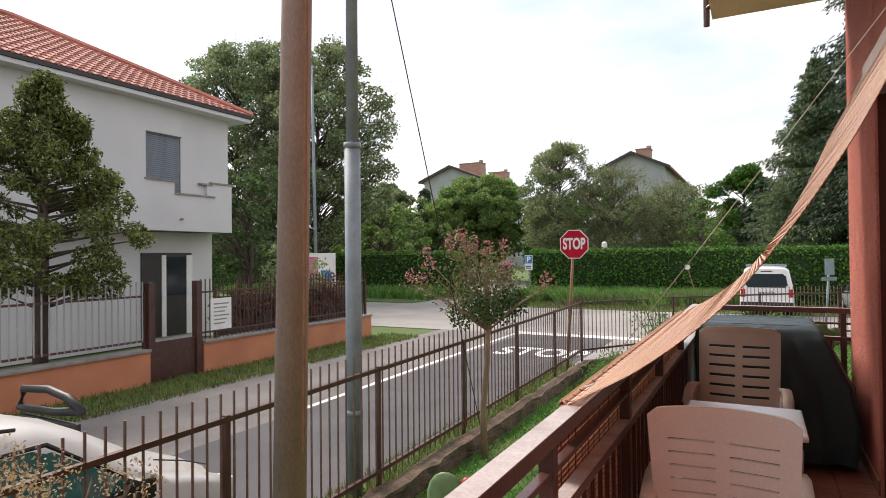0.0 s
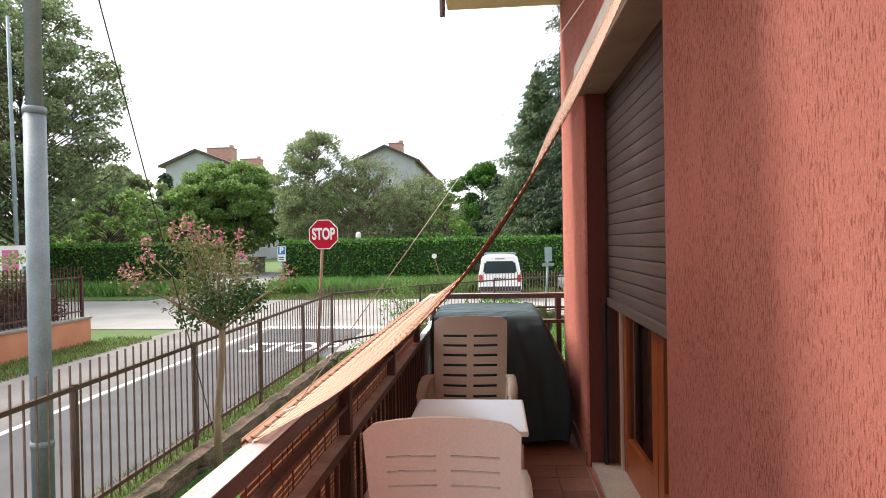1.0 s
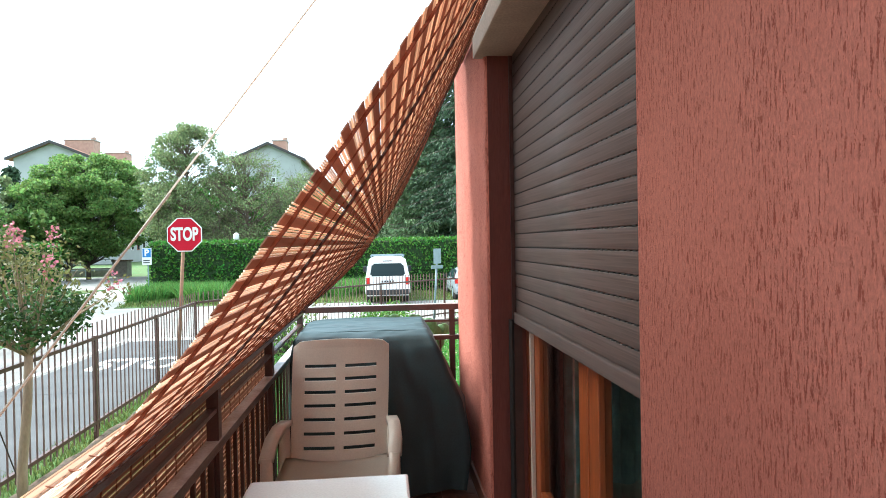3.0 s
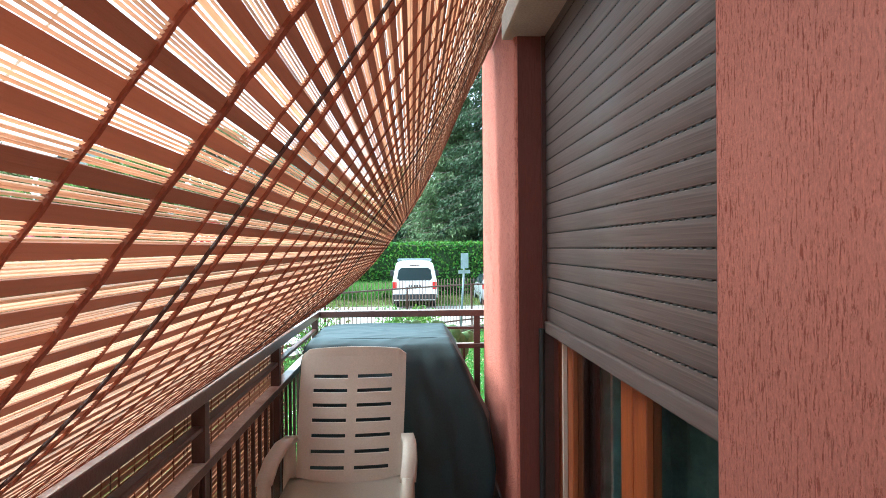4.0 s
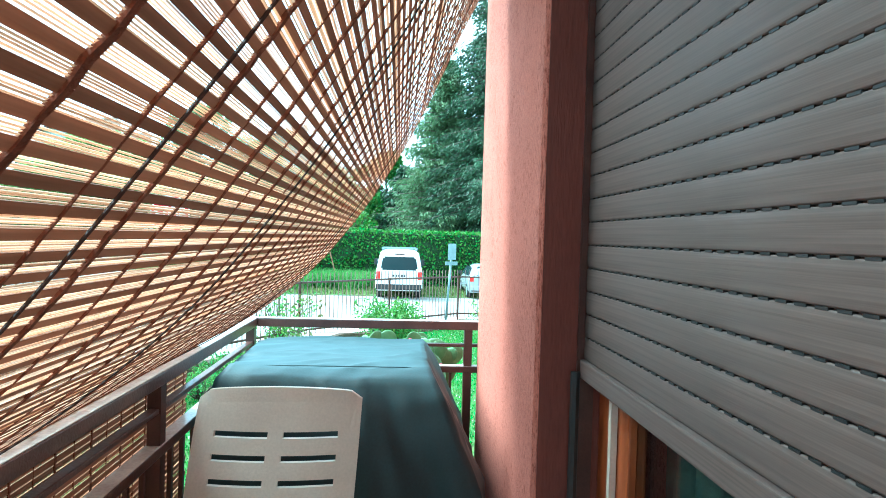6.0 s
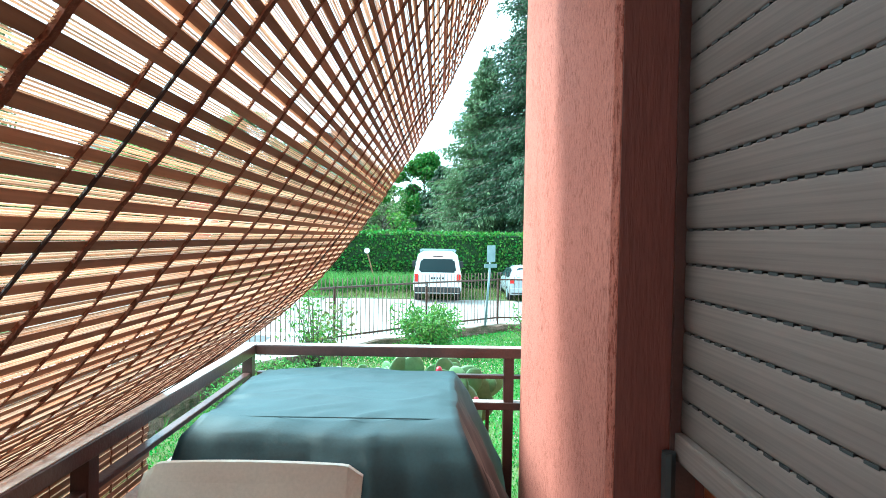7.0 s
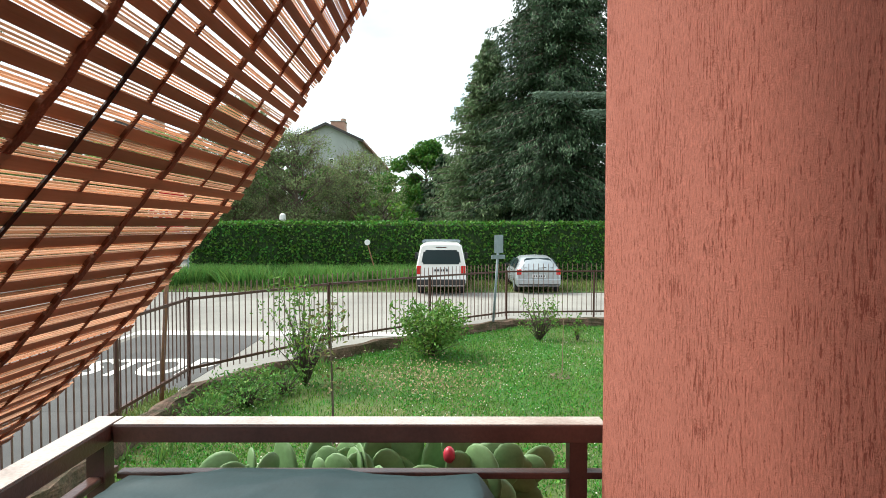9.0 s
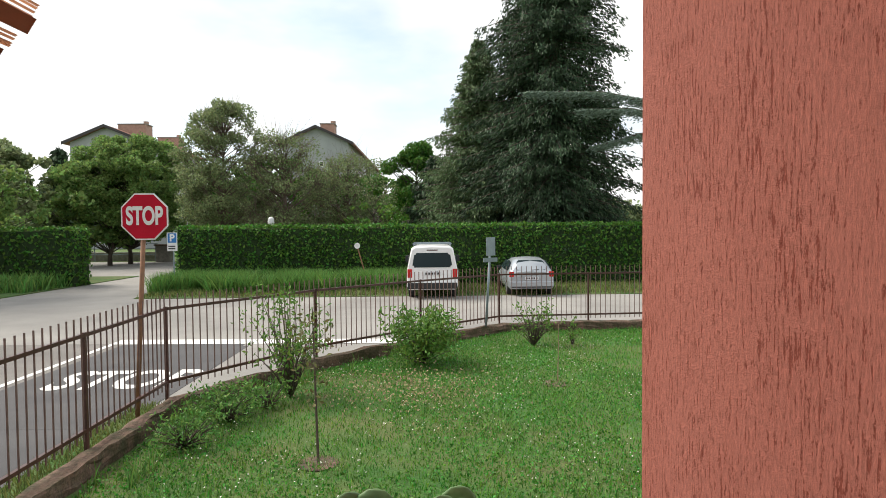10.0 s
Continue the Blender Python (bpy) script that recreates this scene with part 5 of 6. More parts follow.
def near_car(x, y, label):
    """An estate car with a tall arched roof and teal windows."""
    m = pose(x, y, ROAD)
    v = thing("car", label, "car", (x, y, ROAD))
    secs = [(-0.35, 0.78, 0.60, 0.40, 0.85, 1.26), (-0.25, 0.84, 0.62, 0.28, 0.92, 1.40), (0.4, 0.84, 0.62, 0.25, 0.94, 1.47), (1.2, 0.84, 0.62, 0.25, 0.94, 1.50), (1.75, 0.84, 0.61, 0.25, 0.94, 1.52), (2.1, 0.84, 0.60, 0.25, 0.94, 1.48),
            (2.4, 0.84, 0.60, 0.25, 0.93, 1.37), (2.7, 0.84, 0.62, 0.25, 0.90, 1.18), (2.95, 0.82, 0.60, 0.25, 0.84, 0.98), (3.3, 0.78, 0.54, 0.27, 0.74, 0.87), (3.6, 0.72, 0.46, 0.30, 0.62, 0.73), (3.76, 0.60, 0.36, 0.34, 0.50, 0.56)]
    part("body", place(loft(secs, v, "body", M_SILVER), m), M_SILVER, v, smooth=True)

    def pane(nm, pts, lab, mt, th):
        gl = bmesh.new()
        gl.faces.new([gl.verts.new(p) for p in pts])
        bmesh.ops.bevel(gl, geom=gl.verts[:], offset=0.06, segments=3, affect="VERTICES")
        bmesh.ops.solidify(gl, geom=gl.faces[:], thickness=th)
        return part(nm, place(gl, m), mt, v, lab)
    pane("windscreen", ((0.46, 2.88, 1.035), (-0.46, 2.88, 1.035), (-0.42, 2.3, 1.37), (0.42, 2.3, 1.37)), "windscreen", M_TEALGLASS, 0.02)
    for sx in (-1, 1):
        for y0, y1, t0, t1 in ((-0.15, 0.5, 0.05, 0.5), (0.56, 1.5, 0.56, 1.46), (1.56, 2.62, 1.54, 2.05)):
            pane("side_window", ((sx * 0.842, y0, 0.97), (sx * 0.842, y1, 0.97), (sx * 0.69, t1, 1.36), (sx * 0.69, t0, 1.36)), "teal tinted window", M_TEALGLASS, 0.014)
            w0, w1 = 0.838, 0.683
            bm = tube(bmesh.new(), [(sx * w0, y0 - 0.03, 0.95), (sx * w0, y1 + 0.03, 0.95), (sx * w1, t1 + 0.02, 1.38), (sx * w1, t0 - 0.02, 1.38), (sx * w0, y0 - 0.03, 0.95)], 0.018, 6)
            part("window_trim", place(bm, m), M_BLACK, v, "black rubber window trim")
        part("mirror", place(bx(sx * 0.93 - 0.09, sx * 0.93 + 0.09, 2.5, 2.64, 0.90, 1.06, bevel=0.03), m), M_BLACK, v)
        part("head_light", place(bx(sx * 0.52 - 0.10, sx * 0.52 + 0.10, 3.52, 3.72, 0.52, 0.64, bevel=0.03), m), M_PLATE, v)
        part("tail_light", place(bx(sx * 0.74 - 0.08, sx * 0.74 + 0.08, -0.37, -0.25, 0.80, 1.15, bevel=0.03), m), M_TAIL, v, "red tail light")
        part("handle", place(bx(sx * 0.885 - 0.01, sx * 0.885 + 0.01, 1.5, 1.65, 0.84, 0.87), m), M_GALV, v)
        part("roof_rail", place(tube(bmesh.new(), [(sx * 0.56, -0.1, 1.46), (sx * 0.56, 0.3, 1.535), (sx * 0.56, 1.5, 1.55), (sx * 0.56, 1.95, 1.49)], 0.014, 6), m), M_BLACK, v)
        for yy in (0.5, 3.15):
            c = m @ Vector((sx * 0.78, yy, 0.31))
            wheel(v, c.x, c.y, ROAD + 0.31, 0.31, 0.2)
    part("bonnet_seam", place(tube(bmesh.new(), [(0.52, 2.98, 0.985), (0.48, 3.3, 0.875), (0.40, 3.6, 0.74)], 0.006, 5), m), M_BLACK, v)
    part("wiper", place(tube(bmesh.new(), [(0.1, 2.93, 1.03), (0.42, 2.85, 1.08)], 0.008, 5), m), M_BLACK, v)
    return v


van(0.14, 27.0)
hatchback(3.93, 27.55, 0, "grey-silver hatchback parked beside the van", M_GREYCAR, M_CARGLASS)
nc = near_car(-4.9, 0.05, "cream-white estate car parked along the garden fence")

# its open far-side door
dv = part("open_door", bx(-6.75, -5.80, 3.27, 3.33, -0.80, -0.10, bevel=0.02), M_BLACK, nc, "open door with a black window frame")
fr = bmesh.new()
tube(fr, [(-5.74, 3.3, 0.02), (-5.98, 3.3, 0.13), (-6.28, 3.3, 0.18), (-6.7, 3.3, 0.15), (-6.78, 3.3, -0.04), (-6.2, 3.3, -0.03), (-5.74, 3.3, 0.02)], 0.04, 8)
part("window_frame", fr, M_BLACK, dv, "black window frame", True)

# small things by the hedge
gm = thing("traffic_mirror", "pale round disc on a leaning stick before the hedge", "mirror", (-2.95, 31.6, ROAD))
part("stick", tube(bmesh.new(), [(-2.7, 31.6, ROAD), (-3.2, 31.5, 0.72)], 0.03, 6), M_RUST, gm)
part("disc", tube(bmesh.new(), [(-3.2, 31.45, 0.76), (-3.2, 31.49, 0.76)], 0.13, 16), M_SIGNWHITE, gm)
gl = thing("garden_lamp", "white-headed lamp post behind the hedge", "lamp", (-8.2, 36.0, ROAD))
part("pole", tube(bmesh.new(), [(-8.2, 36, ROAD), (-8.2, 36, 1.75)], 0.05, 8), M_GALV, gl)
part("head", tube(bmesh.new(), [(-8.2, 36, 1.75), (-8.2, 36, 1.85), (-8.2, 36, 2.1), (-8.2, 36, 2.18)], [0.1, 0.17, 0.15, 0.05], 10), M_SIGNWHITE, gl)
sp = thing("stone_pillar", "low stone gate pillar at the end of the driveway", "pillar", (-23.2, 57.6, ROAD))
part("block", bx(-23.8, -22.6, 57.1, 58.1, ROAD, 0.25, bevel=0.03), M_COPING, sp)
part("cap", bx(-23.9, -22.5, 57.0, 58.2, 0.25, 0.38), M_KERB, sp)
dr2 = thing("driveway_rail", "grey metal railing along the driveway's end", "railing", (-30, 58, ROAD), kind="structure")
for z in (-0.5, 0.0, 0.45):
    part("bar", tube(bmesh.new(), [(-36, 58, z), (-24, 58, z)], 0.04, 6), M_GALV, dr2)
for x in (-35.5, -32.5, -29.5, -26.5, -24.2):
    part("post", tube(bmesh.new(), [(x, 58, ROAD), (x, 58, 0.45)], 0.04, 6), M_GALV, dr2)
lw = thing("low_wall", "long grey retaining wall beyond the driveway", "wall", (-32, 59, ROAD), kind="structure")
part("masonry", bx(-50, -24.0, 59, 59.4, ROAD, -0.35), M_COPING, lw)

pb = thing("poster_board", "white and pink poster board by the far roadside", "poster", (-16.0, 19.3, ROAD))
mp_ = pose(-16.0, 19.3, 0, 0, 0, 38)
part("panel", place(bx(-0.7, 0.7, -0.03, 0.03, 0.3, 1.6), mp_), M_SIGNWHITE, pb)
part("picture", place(bx(-0.45, 0.0, -0.036, -0.03, 0.5, 1.45), mp_), M_PINK, pb)
part("picture", place(bx(0.1, 0.5, -0.036, -0.03, 0.4, 0.9), mp_), M_BLUE, pb)
for k in (-0.6, 0.6):
    part("leg", place(bx(k - 0.03, k + 0.03, -0.03, 0.03, ROAD, 0.3), mp_), M_GALV, pb)
# ---- planting ----


def blob_points(rng, lobes, density):
    """Points through lobes (x, y, z, rx, ry, rz), thicker near their skins."""
    out = []
    for x, y, z, rx, ry, rz in lobes:
        k = max(8, int(density * (rx * ry * rz) ** (2 / 3) * 12))
        d = rng.normal(size=(k, 3))
        d /= np.linalg.norm(d, axis=1)[:, None]
        r = rng.uniform(0.25, 1, k)[:, None] ** 0.45 * (1 + 0.10 * rng.normal(size=k)[:, None])
        out.append(np.array([x, y, z]) + d * r * np.array([rx, ry, rz]))
    return np.concatenate(out)


def broadleaf(name, label, x, y, base, height, spread, trunk_h, leaf, lmat, seed, lobes=26, density=9, bark=None, trunk_r=0.2, group="", bare=0.0, puff=1.0):
    rng = np.random.default_rng(seed)
    r = random.Random(seed)
    t = thing(name, label, "tree", (x, y, base), group)
    bm = bmesh.new()
    top = Vector((x + r.uniform(-0.3, 0.3), y, base + trunk_h))
    crest = base + height * 0.78
    tube(bm, [(x, y, base - 0.1), (x, y, base + trunk_h * 0.5), top, (x + r.uniform(-0.3, 0.3), y, (top.z + crest) / 2), (x, y, crest)], [trunk_r, trunk_r * 0.8, trunk_r * 0.6, trunk_r * 0.35, trunk_r * 0.1], 9)
    cz, rz = base + (trunk_h * 0.75 + height) / 2, (height - trunk_h * 0.75) / 2
    ls = []
    for k in range(lobes):
        a, u = r.uniform(0, 2 * math.pi), r.uniform(-0.95, 1.0)
        rad = spread * math.sqrt(1 - u * u * 0.8) * r.uniform(0.35, 1.08)
        c = Vector((x + rad * math.cos(a), y + rad * math.sin(a), cz + u * rz * 0.86))
        s = spread * r.uniform(0.08, 0.19) * puff
        ls.append((c.x, c.y, c.z, s, s, s * r.uniform(0.55, 0.85)))
        fork = Vector((x, y, min(max(c.z - 0.75 * rad, base + trunk_h * 0.6), crest)))
        mid = fork.lerp(c, 0.5) + Vector((r.uniform(-0.2, 0.2), r.uniform(-0.2, 0.2), r.uniform(-0.2, 0.3)))
        tube(bm, [fork, mid, c], [trunk_r * 0.22, trunk_r * 0.14, trunk_r * 0.05], 5)
        for q in range(4 + int(bare * 16)):
            e = c + Vector((r.uniform(-1, 1), r.uniform(-1, 1), r.uniform(-0.3, 1.3 if bare else 0.8))) * s * (1.0 if not bare else 1.5)
            tube(bm, [mid.lerp(c, 0.6), e], [trunk_r * 0.07, trunk_r * 0.02], 4)
    part("trunk", bm, bark or M_BARK, t, smooth=True)
    cards("crown", blob_points(rng, ls, density * 2.7 * (1 - bare)), leaf, lmat, t, 0.66, seed=seed)
    return t


def conifer(name, label, x, y, base, height, spread, lmat, seed, spray=0.55, tiers=46, droop=0.35, bare=0.06, dens=1.0):
    rng = np.random.default_rng(seed)
    r = random.Random(seed)
    t = thing(name, label, "tree", (x, y, base))
    bm = bmesh.new()
    tube(bm, [(x, y, base - 0.1), (x, y, base + height * 0.6), (x, y, base + height)], [height * 0.022, height * 0.012, 0.02], 8)
    pts, dirs = [], []
    for i in range(tiers):
        f = bare + (1 - bare) * i / tiers
        z = base + height * f
        reach = spread * (1 - f) ** 0.8 * r.uniform(0.75, 1.1) + 0.25
        for k in range(9):
            a = r.uniform(0, 2 * math.pi)
            ln = reach * r.uniform(0.7, 1.12)
            tip = Vector((x + ln * math.cos(a), y + ln * math.sin(a), z - ln * droop + r.uniform(-0.2, 0.2)))
            tube(bm, [(x, y, z), tip], [0.05, 0.012], 4)
            m = int((10 + ln * 16) * dens)
            for q in range(m):
                g = r.uniform(0.18, 1.02)
                sp = 0.42 * ln * (1.05 - g) + 0.12
                c = Vector((x, y, z)).lerp(tip, g) + Vector((r.gauss(0, sp * 0.5), r.gauss(0, sp * 0.5), -abs(r.gauss(0, 0.22)) - 0.05))
                pts.append(c)
                dirs.append((math.cos(a) * 0.7, math.sin(a) * 0.7, -0.75))
    part("trunk", bm, M_BARK, t, smooth=True)
    cards("crown", np.array([tuple(p) for p in pts]), spray, lmat, t, 0.34, along=dirs, seed=seed)
    return t


# hedges: a core painted dark as the inner shade, clad in leaves


def hedge(name, label, x0, x1, y0, y1, z1, seed, per=130, leaf=0.17):
    h = thing(name, label, "hedge", ((x0 + x1) / 2, (y0 + y1) / 2, ROAD))
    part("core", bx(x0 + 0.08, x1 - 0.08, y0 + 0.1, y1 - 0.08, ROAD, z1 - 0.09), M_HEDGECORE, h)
    rng = np.random.default_rng(seed)
    L, D, H = x1 - x0, y1 - y0, z1 - ROAD
    k = int(L * H * per)
    f = np.stack([rng.uniform(x0, x1, k), y0 + rng.normal(0, 0.05, k), rng.uniform(ROAD, z1, k)], 1)
    f[:, 1] += 0.08 * np.sin(f[:, 0] * 1.3) * np.sin(f[:, 2] * 2.1)
    k = int(L * D * per * 0.8)
    u = np.stack([rng.uniform(x0, x1, k), rng.uniform(y0, y1, k), z1 + np.abs(rng.normal(0, 0.06, k))], 1)
    k = int(D * H * per)
    e = [np.stack([xx + rng.normal(0, 0.05, k), rng.uniform(y0, y1, k), rng.uniform(ROAD, z1, k)], 1) for xx in (x0, x1)]
    cards("leaves", np.concatenate([f, u, *e]), leaf, L_HEDGE, h, 0.62, seed=seed)
    return h


hedge("hedge", "tall clipped green laurel hedge along the road", -11.7, 26, 32.6, 34.2, 1.62, 11)
hedge("hedge", "tall clipped green laurel hedge beside the driveway", -52, -16.9, 33.5, 35.0, 1.62, 12, 70, 0.2)


def blades(name, label, plan, n, h0, h1, wid, material, seed, z, parent=None, lean=0.35, keep=None):
    """Single blades of grass over an area, two triangles each."""
    rng = np.random.default_rng(seed)
    x0, x1, y0, y1 = plan
    p = np.stack([rng.uniform(x0, x1, n), rng.uniform(y0, y1, n), np.full(n, z)], 1)
    if keep is not None:
        p = p[keep(p)]
    k = len(p)
    h = rng.uniform(h0, h1, k)[:, None]
    tip = p + np.concatenate([rng.normal(0, lean, (k, 2)) * h, h], 1)
    a = rng.uniform(0, math.pi, k)
    s = np.stack([np.cos(a), np.sin(a), np.zeros(k)], 1) * wid / 2
    mid = (p + tip) / 2 + np.array([0, 0, 0.12]) * h
    v = np.stack([p - s, p + s, mid + s * 0.8, tip, mid - s * 0.8], 1).reshape(-1, 3)
    i = np.arange(k)[:, None] * 5
    fs = np.concatenate([i + np.array([[0, 1, 2]]), i + np.array([[0, 2, 4]]), i + np.array([[4, 2, 3]])], 1).reshape(-1, 3)
    me = bpy.data.meshes.new(name)
    me.from_pydata(v.tolist(), [], fs.tolist())
    me.materials.append(material)
    return tagged(new(name, me), label, "grass", "", "stuff")


inner_a = np.array(offset_line(FENCE, 0.32))


def in_garden(p):
    ok = p[:, 0] > -3.28
    x, y = p[:, 0], p[:, 1]
    lim = np.interp(x, inner_a[9:, 0], inner_a[9:, 1])
    return ok & (y < lim) & ((y > 5.7) | (x < -0.75))


def near_kerb(p):
    lim = np.interp(p[:, 0], inner_a[9:, 0], inner_a[9:, 1])
    return ((lim - p[:, 1] < 0.75) | (p[:, 0] < -2.8)) & (np.sin(p[:, 0] * 5 + 1.3 * p[:, 1]) + np.sin(3.1 * p[:, 1]) > 0.2)


blades("lawn_tufts", "taller grass tufts and weeds in the lawn", (-3.3, 6.5, 6.0, 20), 15000, 0.06, 0.14, 0.012, L_TALL, 13, GARDEN, lean=0.5, keep=lambda p: in_garden(p) & (np.sin(p[:, 0] * 2.3 + 0.7 * np.sin(p[:, 1] * 1.9)) * np.sin(p[:, 1] * 1.6 + p[:, 0]) > 0.35))
blades("lawn_grass", "short green lawn grass in the garden", (-3.3, 6.5, 3.0, 20), 130000, 0.02, 0.06, 0.009, L_GRASS, 3, GARDEN, keep=in_garden)
blades("kerb_weeds", "weedy green tufts along the kerb", (-3.35, 0.6, 9, 19.3), 22000, 0.08, 0.26, 0.014, L_TALL, 15, GARDEN, keep=lambda p: in_garden(p) & near_kerb(p))
blades("verge_grass", "tall weedy grass growing under the hedge", (-11.5, -0.6, 29.4, 32.7), 30000, 0.25, 1.0, 0.034, L_TALL, 4, ROAD, lean=0.35, keep=lambda p: (np.sin(p[:, 0] * 1.9 + p[:, 1]) + np.sin(p[:, 0] * 0.7 - 1.3 * p[:, 1]) + 0.5 * np.sin(p[:, 0] * 5.3) > -1.5 + (p[:, 0] + 11.5) * 0.12 - (p[:, 1] - 31) * 0.5))
blades("verge_grass", "short grass on the road verge", (-11.4, 14, 28.1, 32.6), 16000, 0.08, 0.25, 0.03, L_VERGE, 5, ROAD)
blades("verge_grass", "tall weeds under the far hedge", (-34, -17.2, 30.5, 33.6), 8000, 0.2, 0.9, 0.06, L_TALL, 6, ROAD)
blades("verge_grass", "grass strip below the orange wall", (-11.1, -9.7, 3, 16.6), 9000, 0.04, 0.14, 0.02, L_VERGE, 7, ROAD)
blades("verge_grass", "grass strip along the fence", (-4.2, -3.45, 2, 13.4), 9000, 0.04, 0.13, 0.012, L_VERGE, 8, ROAD + 0.03)
rngp = np.random.default_rng(21)
cl_ = np.stack([rngp.uniform(-3.3, 6.5, 90000), rngp.uniform(3, 20, 90000), GARDEN + rngp.uniform(0.015, 0.06, 90000)], 1)
cl_ = cl_[in_garden(cl_) & (np.sin(cl_[:, 0] * 1.3 + 0.8 * np.sin(cl_[:, 1] * 1.1)) + np.sin(cl_[:, 1] * 0.9 + cl_[:, 0] * 0.6) > -0.8)]
tagged(cards("clover", cl_, rngp.uniform(0.018, 0.04, len(cl_)), L_CLOVERLEAF, None, 0.85, seed=23), "low clover leaves spreading through the lawn", "clover", "", "stuff")
cp = np.stack([rngp.uniform(-3, 5.5, 2600), rngp.uniform(6, 18, 2600), np.full(2600, GARDEN) + rngp.uniform(0.06, 0.13, 2600)], 1)
cp = cp[in_garden(cp)]
cp = cp[np.sin(cp[:, 0] * 1.7 + 1) * np.sin(cp[:, 1] * 1.1) > -0.25]
tagged(cards("clover_flowers", cp, 0.023, L_CLOVER, None, 0.9, seed=22), "tiny white clover flowers in the lawn", "flower", "", "stuff")

# trees behind the hedge
broadleaf("tree", "broad green tree with layered foliage behind the hedge", -24.4, 54.0, ROAD, 10.6, 5.0, 1.9, 0.22, L_GREEN, 31, 230, 30)
broadleaf("tree", "thin grey-green tree with sparse foliage", -12.6, 42.0, ROAD, 10.8, 2.9, 1.4, 0.16, L_GREY, 32, 190, 22, M_TWIG, 0.14, bare=0.1, puff=1.3)
broadleaf("tree", "half-bare brownish tree behind the hedge", -8.7, 41.0, ROAD, 8.7, 3.0, 1.2, 0.14, L_GREY, 33, 130, 13, M_TWIG, 0.16, bare=0.4, puff=1.5)
broadleaf("tree", "leafy green tree before the apartment building", -5.2, 43.0, ROAD, 7.6, 2.9, 1.2, 0.14, L_GREY, 34, 110, 14, M_TWIG, 0.14, bare=0.3, puff=1.5)
broadleaf("tree", "small rounded dark green tree", -1.0, 48.0, ROAD, 9.0, 2.3, 2.0, 0.2, L_HEDGE, 35, 140, 26, puff=1.5)
broadleaf("tree", "dark leafy tree filling the gap behind the hedge", -13.0, 55.0, ROAD, 9.0, 4.6, 1.2, 0.3, L_HEDGE, 131, 110, 14)
broadleaf("tree", "dark green tree standing before the apartment building", -6.5, 56.0, ROAD, 7.6, 4.2, 1.0, 0.3, L_HEDGE, 132, 100, 14)
broadleaf("tree", "dark green tree beside the driveway", -19.0, 60.0, ROAD, 9.0, 4.0, 1.0, 0.3, L_HEDGE, 133, 100, 14)
broadleaf("tree", "tall dense green tree beyond the far hedge", -36.0, 52.0, ROAD, 10.5, 5.0, 1.5, 0.3, L_GREY, 134, 130, 14)
broadleaf("tree", "low light-green bush behind the hedge", -3.2, 39.0, ROAD, 4.4, 1.9, 0.5, 0.22, L_SHRUB, 36, 50, 12)
conifer("conifer", "tall dark green spruce rising over the hedge", 6.8, 38.5, ROAD, 30.0, 5.9, L_CONIFER, 41, 0.24, 120, 0.32, dens=3.2)
conifer("conifer", "lighter green conifer beside the tall spruce", 3.0, 41.0, ROAD, 14.0, 5.0, L_LIGHTCON, 42, 0.24, 60, 0.10, dens=2.8)
conifer("conifer", "dark conifer between the trees", 0.4, 45.0, ROAD, 7.6, 3.6, L_CONIFER, 43, 0.4, 30, 0.15, dens=1.5)
ce = thing("cedar", "blue-green cedar with level spreading branches", "tree", (13.2, 34.8, ROAD))
bm = tube(bmesh.new(), [(13.2, 34.8, ROAD - 0.1), (13.2, 34.8, 6.0), (13.2, 34.8, 15.0)], [0.4, 0.3, 0.05], 10)
rq = random.Random(47)
pts, dirs = [], []
for tip, root in (((4.9, 34.4, 8.2), 7.3), ((7.3, 33.9, 7.2), 6.6), ((8.3, 34.6, 5.5), 6.1), ((16.5, 33.5, 8.0), 7.6), ((17.0, 35.5, 10.5), 9.4), ((13.0, 30.5, 9.0), 8.2)):
    a, b = Vector((13.2, 34.8, root)), Vector(tip)
    mid = a.lerp(b, 0.55) + Vector((0, 0, 0.35))
    tube(bm, [a, mid, b], [0.12, 0.07, 0.015], 6)
    ln = (b - a).length
    for i in range(int(ln * 300)):
        g = rq.uniform(0.12, 1.0) ** 0.8
        c = (a.lerp(mid, g / 0.55) if g < 0.55 else mid.lerp(b, (g - 0.55) / 0.45))
        w = 0.95 * (1.08 - g)
        side = rq.gauss(0, w * 0.6)
        pts.append(c + Vector((rq.gauss(0, 0.2), side, -abs(rq.gauss(0, 0.16)) - 0.12 * abs(side))))
        dirs.append(((b - a).x / ln * 0.8, side, -0.3))
part("trunk", bm, M_BARK, ce, smooth=True)
cards("crown", np.array([tuple(p) for p in pts]), 0.2, L_BLUECEDAR, ce, 0.3, along=dirs, seed=48)
conifer("conifer", "dark conifer far behind the building", -36.0, 64, ROAD, 11.0, 3.0, L_CONIFER, 45, 0.8, 24, 0.35)
broadleaf("tree", "tall poplar with silvery foliage behind the white house", -25.5, 31.0, ROAD, 17.0, 4.9, 3.0, 0.2, L_POPLAR, 51, 300, 14, bare=0.1)
broadleaf("tree", "tall poplar with silvery foliage beside another", -31.5, 30.0, ROAD, 17.8, 5.2, 3.0, 0.2, L_POPLAR, 52, 300, 14, bare=0.1)
broadleaf("tree", "dense dark green tree beside the white house", -22.0, 21.5, ROAD, 7.2, 2.9, 1.5, 0.22, L_MYRTLE, 53, 80, 13)
broadleaf("tree", "leafy tree at the corner of the far road", -25.5, 38.5, ROAD, 6.9, 3.4, 1.0, 0.28, L_GREEN, 54, 80, 12)
